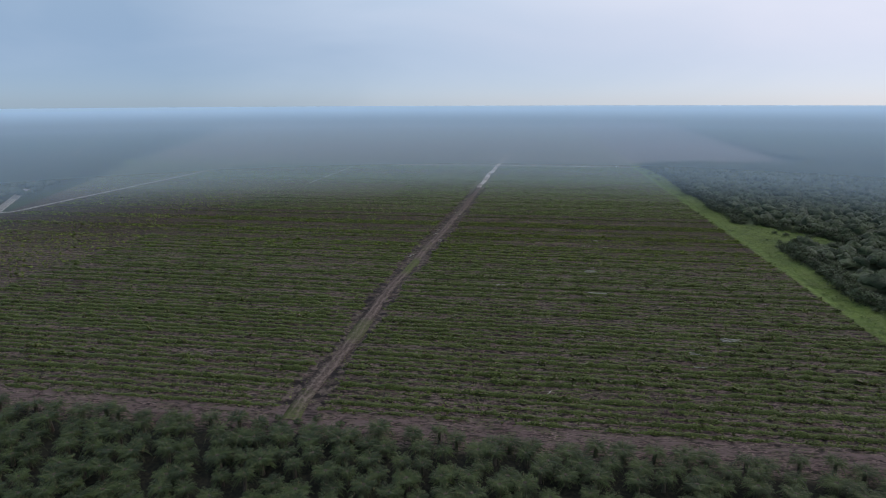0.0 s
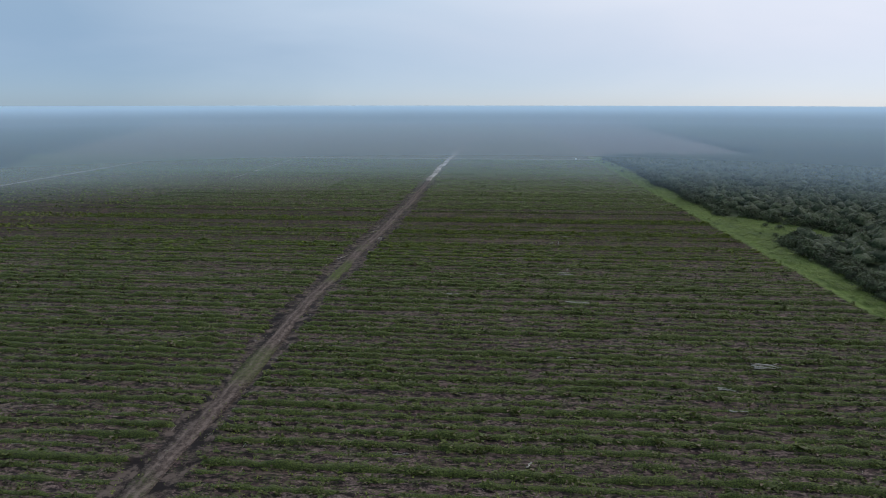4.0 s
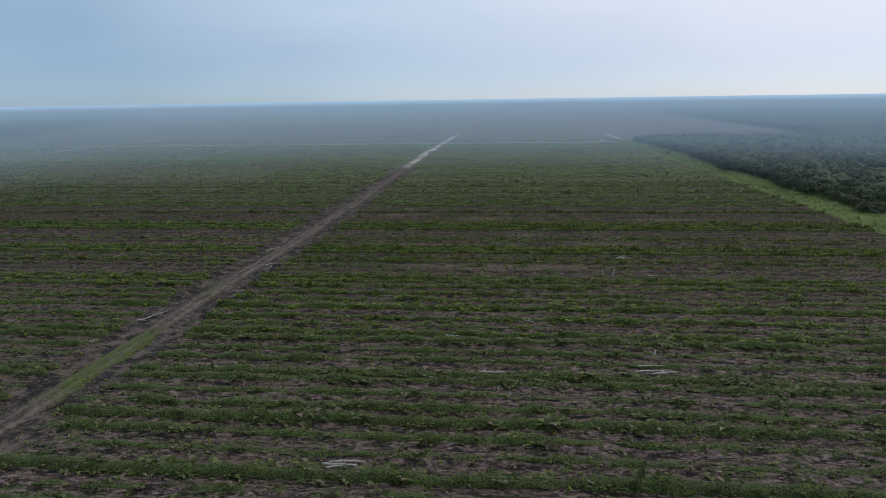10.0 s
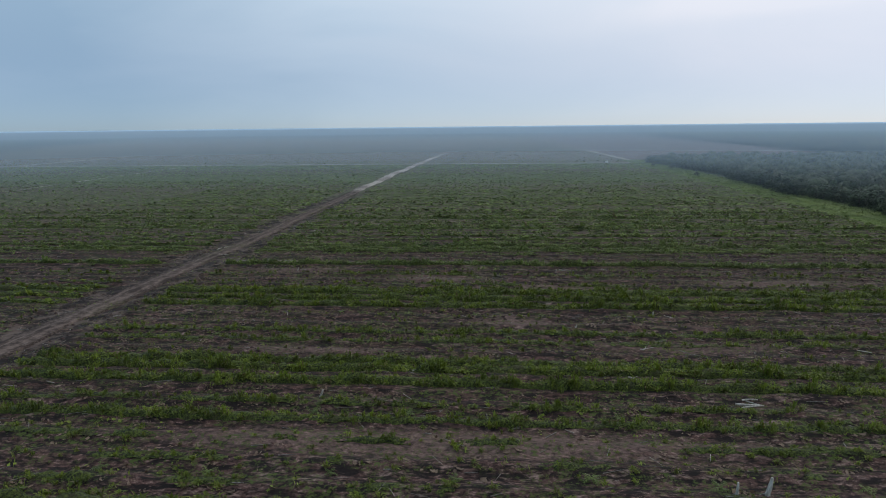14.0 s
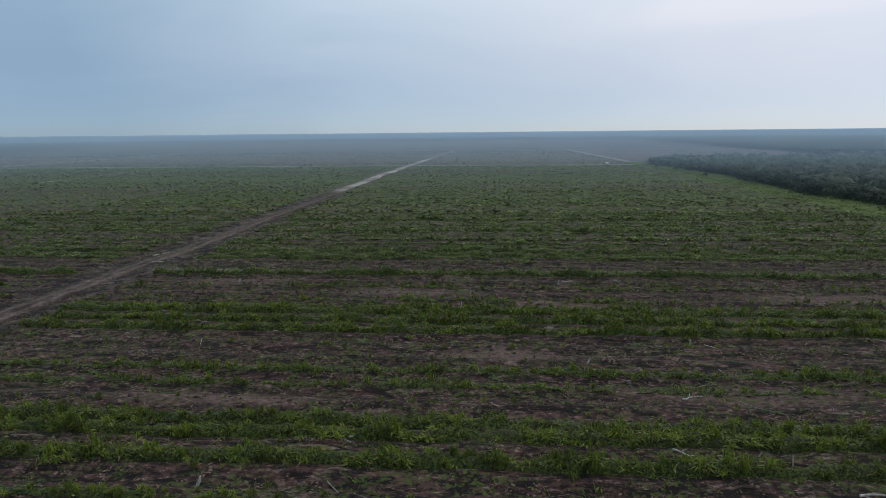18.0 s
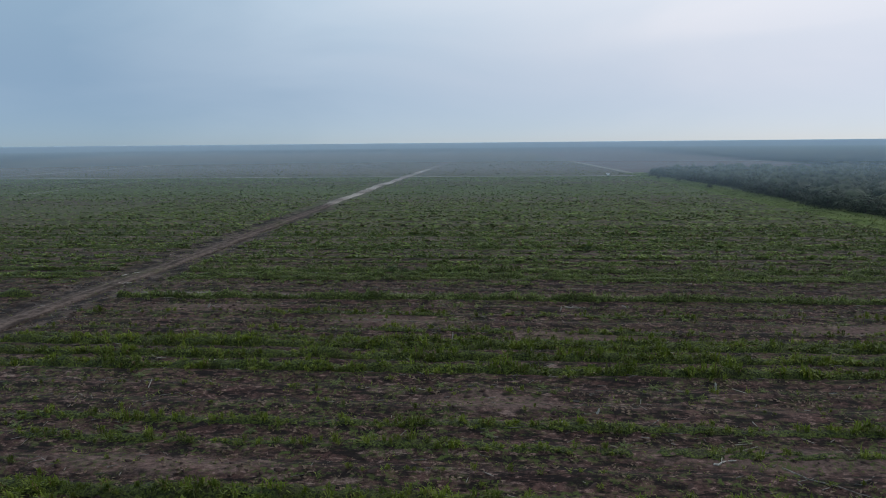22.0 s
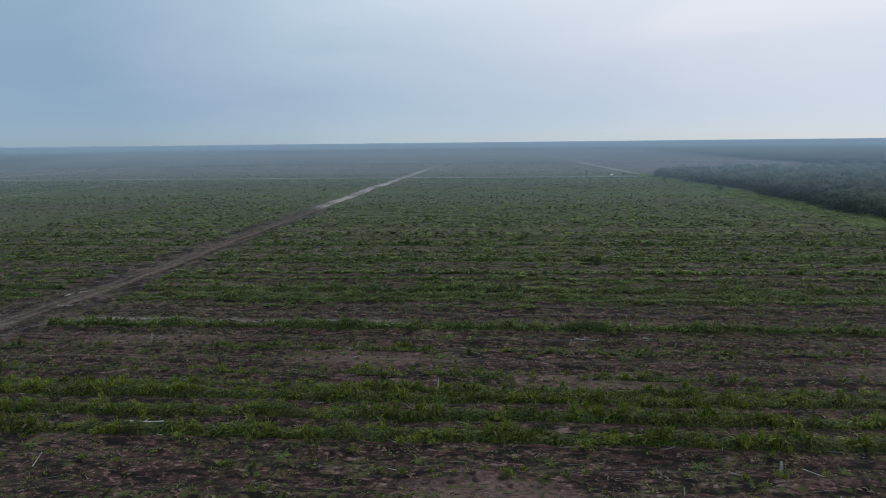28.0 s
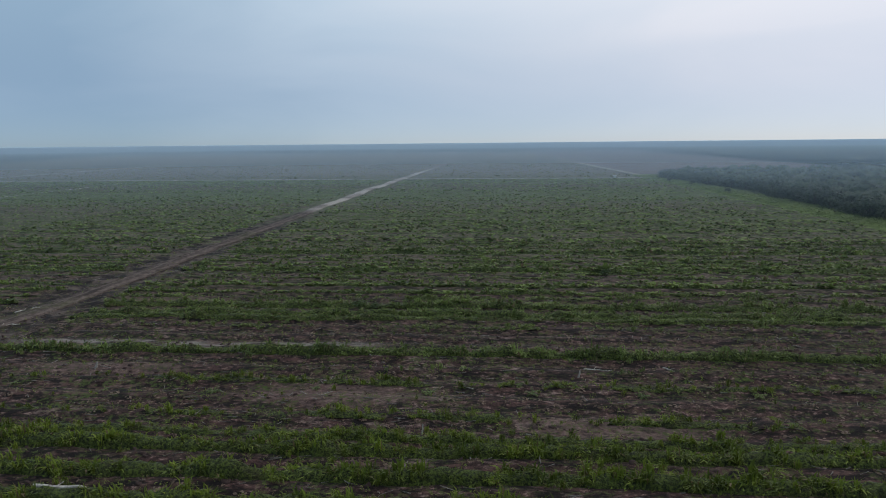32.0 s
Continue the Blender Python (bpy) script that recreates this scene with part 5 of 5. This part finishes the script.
stump(69.5, 309.6, 0.75, 0.11, 0, "short upright bleached stump on dark soil")
stump(66.9, 272.5, 1.35, 0.16, 14, "tall leaning bleached stump beside bare soil")
stump(64.8, 272.0, 1.0, 0.10, 4, "thin bleached stump on bare soil")
stump(34.2, 285.1, 0.8, 0.10, 24, "leaning pale stump in front of a thick weed row")
stump(19.0, 336.8, 0.7, 0.09, 20, "small leaning pale stump behind bare soil")
stump(59.3, 304.8, 0.5, 0.09, 30, "low broken pale stump on dark soil")


def shrub(x, y, wide, tall, seed, label):
    r = np.random.default_rng(seed)
    ob = thing("shrub", pose(x, y, float(relief(np.array(x), np.array(y)))), label, "shrub")
    bm = bmesh.new()
    for k in range(5):
        az = k * 1.26
        tapered(bm, (0, 0, -0.1), (math.cos(az) * wide * 0.3, math.sin(az) * wide * 0.3, tall * 0.7), 0.035, 0.012, 5)
    part("stems", bm, MAT["bark"], ob)
    v, f = crown_shape(r, 170, 0.20, 6)
    mesh_object("leaves", faces_mesh("leaves", v * np.array([wide, wide, tall]) + np.array([0, 0, 0.05]), f), MAT["shrub"], ob)
    return ob


shrub(37.2, 351.9, 2.2, 1.5, 1, "single leafy shrub standing above the weeds")
shrub(39.0, 352.4, 1.5, 1.2, 2, "leafy shrub beside a larger one")
shrub(26.8, 318.6, 0.9, 0.9, 3, "small bright shrub near a fallen trunk")
shrub(70.0, 371.6, 1.8, 1.3, 4, "yellowish leafy shrub among weed rows")


def shed(x, y, long, wide, high, label, roof="tin", wall="plank"):
    """A plain shed: four posts, board walls and a pitched sheet roof."""
    ob = thing("shed", pose(x, y, 0), label, "shed")
    for sx in (-1, 1):
        for sy in (-1, 1):
            bm = block(bmesh.new(), (0.14, 0.14, high), pose(sx * long * 0.46, sy * wide * 0.45, high / 2), 0.01)
            part("post", bm, MAT["plank"], ob)
    for sy in (-1, 1):
        part("wall", block(bmesh.new(), (long * 0.9, 0.08, high * 0.8), pose(0, sy * wide * 0.42, high * 0.42), 0.01), MAT[wall], ob)
    for sx in (-1, 1):
        part("wall", block(bmesh.new(), (0.08, wide * 0.8, high * 0.8), pose(sx * long * 0.44, 0, high * 0.42), 0.01), MAT[wall], ob)
    for sy in (-1, 1):
        part("roof_sheet", block(bmesh.new(), (long * 1.05, wide * 0.60, 0.06), pose(0, sy * wide * 0.27, high + wide * 0.07, -sy * 16), 0.01), MAT[roof], ob)
    return ob


shed(157.4, 931.3, 11.0, 4.0, 2.4, "long low shed with a pale tin roof")
shed(112.0, 884.0, 5.0, 3.0, 2.0, "small grey roadside shed beside lone trees")
shed(122.4, 617.6, 1.9, 1.4, 1.2, "small white hut at the crossing road's end", roof="white", wall="white")


for k, (sx, sy) in enumerate(((-10.5, 107.5), (-6.0, 106.5), (-2.5, 108.2), (3.0, 106.8), (-14.0, 106.6))):
    shrub(sx, sy, 2.4, 1.6, 20 + k, "leafy green bush where the dirt track meets the palms")


wood_pile(70.9, 285.2, 5, 1.8, "small heap of pale broken sticks on dark soil", 6)
wood_pile(85.0, 155.0, 6, 3.4, "heap of bleached branches in the southern rows", 7)
log(60.7, 291.6, 1.5, 0.07, 12, "short pale stick on dark soil")
log(62.7, 290.0, 1.3, 0.07, -35, "crooked pale stick lying beside a weed row")
log(70.8, 296.2, 4.6, 0.045, -38, "long thin grey pole lying across a furrow", mat="grey_wood")
log(66.0, 298.5, 1.6, 0.07, 20, "pale broken branch lying on dark soil")
log(43.8, 229.0, 4.0, 0.13, 2, "long white trunk lying along a weed row")
log(38.4, 240.7, 2.0, 0.10, -8, "bleached log lying between weed rows")
log(68.3, 241.2, 2.4, 0.10, 5, "bleached log lying beside a patchy weed row")
log(54.0, 242.0, 1.5, 0.09, 30, "short bleached log lying on brown soil")
log(49.7, 247.0, 1.4, 0.09, -20, "short pale log on bare brown soil")
log(25.7, 252.9, 2.0, 0.10, 8, "pale log lying in a thick weed row")
log(-2.8, 278.5, 2.4, 0.10, 50, "pale log lying at the dirt track's edge")
log(-7.0, 292.0, 4.2, 0.08, 68, "thin pale pole lying along the dirt track")
log(-3.9, 351.0, 3.0, 0.10, 60, "pale log lying along the dirt track")
log(68.2, 333.8, 1.6, 0.06, -50, "thin pale stick lying on brown soil")
log(39.5, 330.0, 1.5, 0.06, 25, "thin bleached branch lying on reddish soil")
stump(60.0, 332.0, 0.7, 0.07, 12, "thin upright pale stump on bare soil")
stump(47.8, 321.5, 0.9, 0.06, 8, "thin upright pale stick beside a thick weed row")
stump(17.3, 332.2, 0.65, 0.12, 14, "short white stump on bare dark soil")
stump(65.5, 235.8, 0.9, 0.10, 18, "leaning white stump between weed rows")
stump(75.0, 316.0, 0.6, 0.11, 6, "short white stump in front of a thick weed row")
stump(-2.0, 276.5, 0.6, 0.16, 30, "low white stump beside the dirt track")


def soil_clods(n):
    """Rough lumps of turned peat lying between the rows."""
    x, y = rng.uniform(-10, 132, n), rng.uniform(284, 362, n)
    keep = hash_noise(x, y, 4.0, 81) > 0.38
    x, y = x[keep], y[keep]
    n = len(x)
    r = np.random.default_rng(82)
    shapes = []
    for _ in range(5):
        top = r.normal(0, 0.14, 2)
        ring = [(math.cos(a) * r.uniform(0.35, 0.6), math.sin(a) * r.uniform(0.35, 0.6), -0.1) for a in np.linspace(0, 6.283, 7)[:6]]
        pts = np.array(ring + [(c[0] * 0.5 + top[0], c[1] * 0.5 + top[1], r.uniform(0.30, 0.55)) for c in ring])
        quads = [[i, (i + 1) % 6, 6 + (i + 1) % 6, 6 + i] for i in range(6)] + [[6, 7, 8, 9], [6, 9, 10, 11]]
        shapes.append((pts, np.array(quads)))
    s = rng.uniform(0.12, 0.5, n) ** 1.3
    v, f = spread(shapes, np.stack([x, y, relief(x, y)], 1), np.stack([s * rng.uniform(1, 2.2, n), s, s * rng.uniform(0.5, 1.0, n)], 1), rng.uniform(-0.5, 0.5, n), rng.integers(0, 5, n))
    tagged(mesh_object("soil_clods", faces_mesh("soil_clods", v, f), MAT["clod"]), "dark lumps of turned peat between the weed rows", "soil", kind="stuff")


soil_clods(8000)
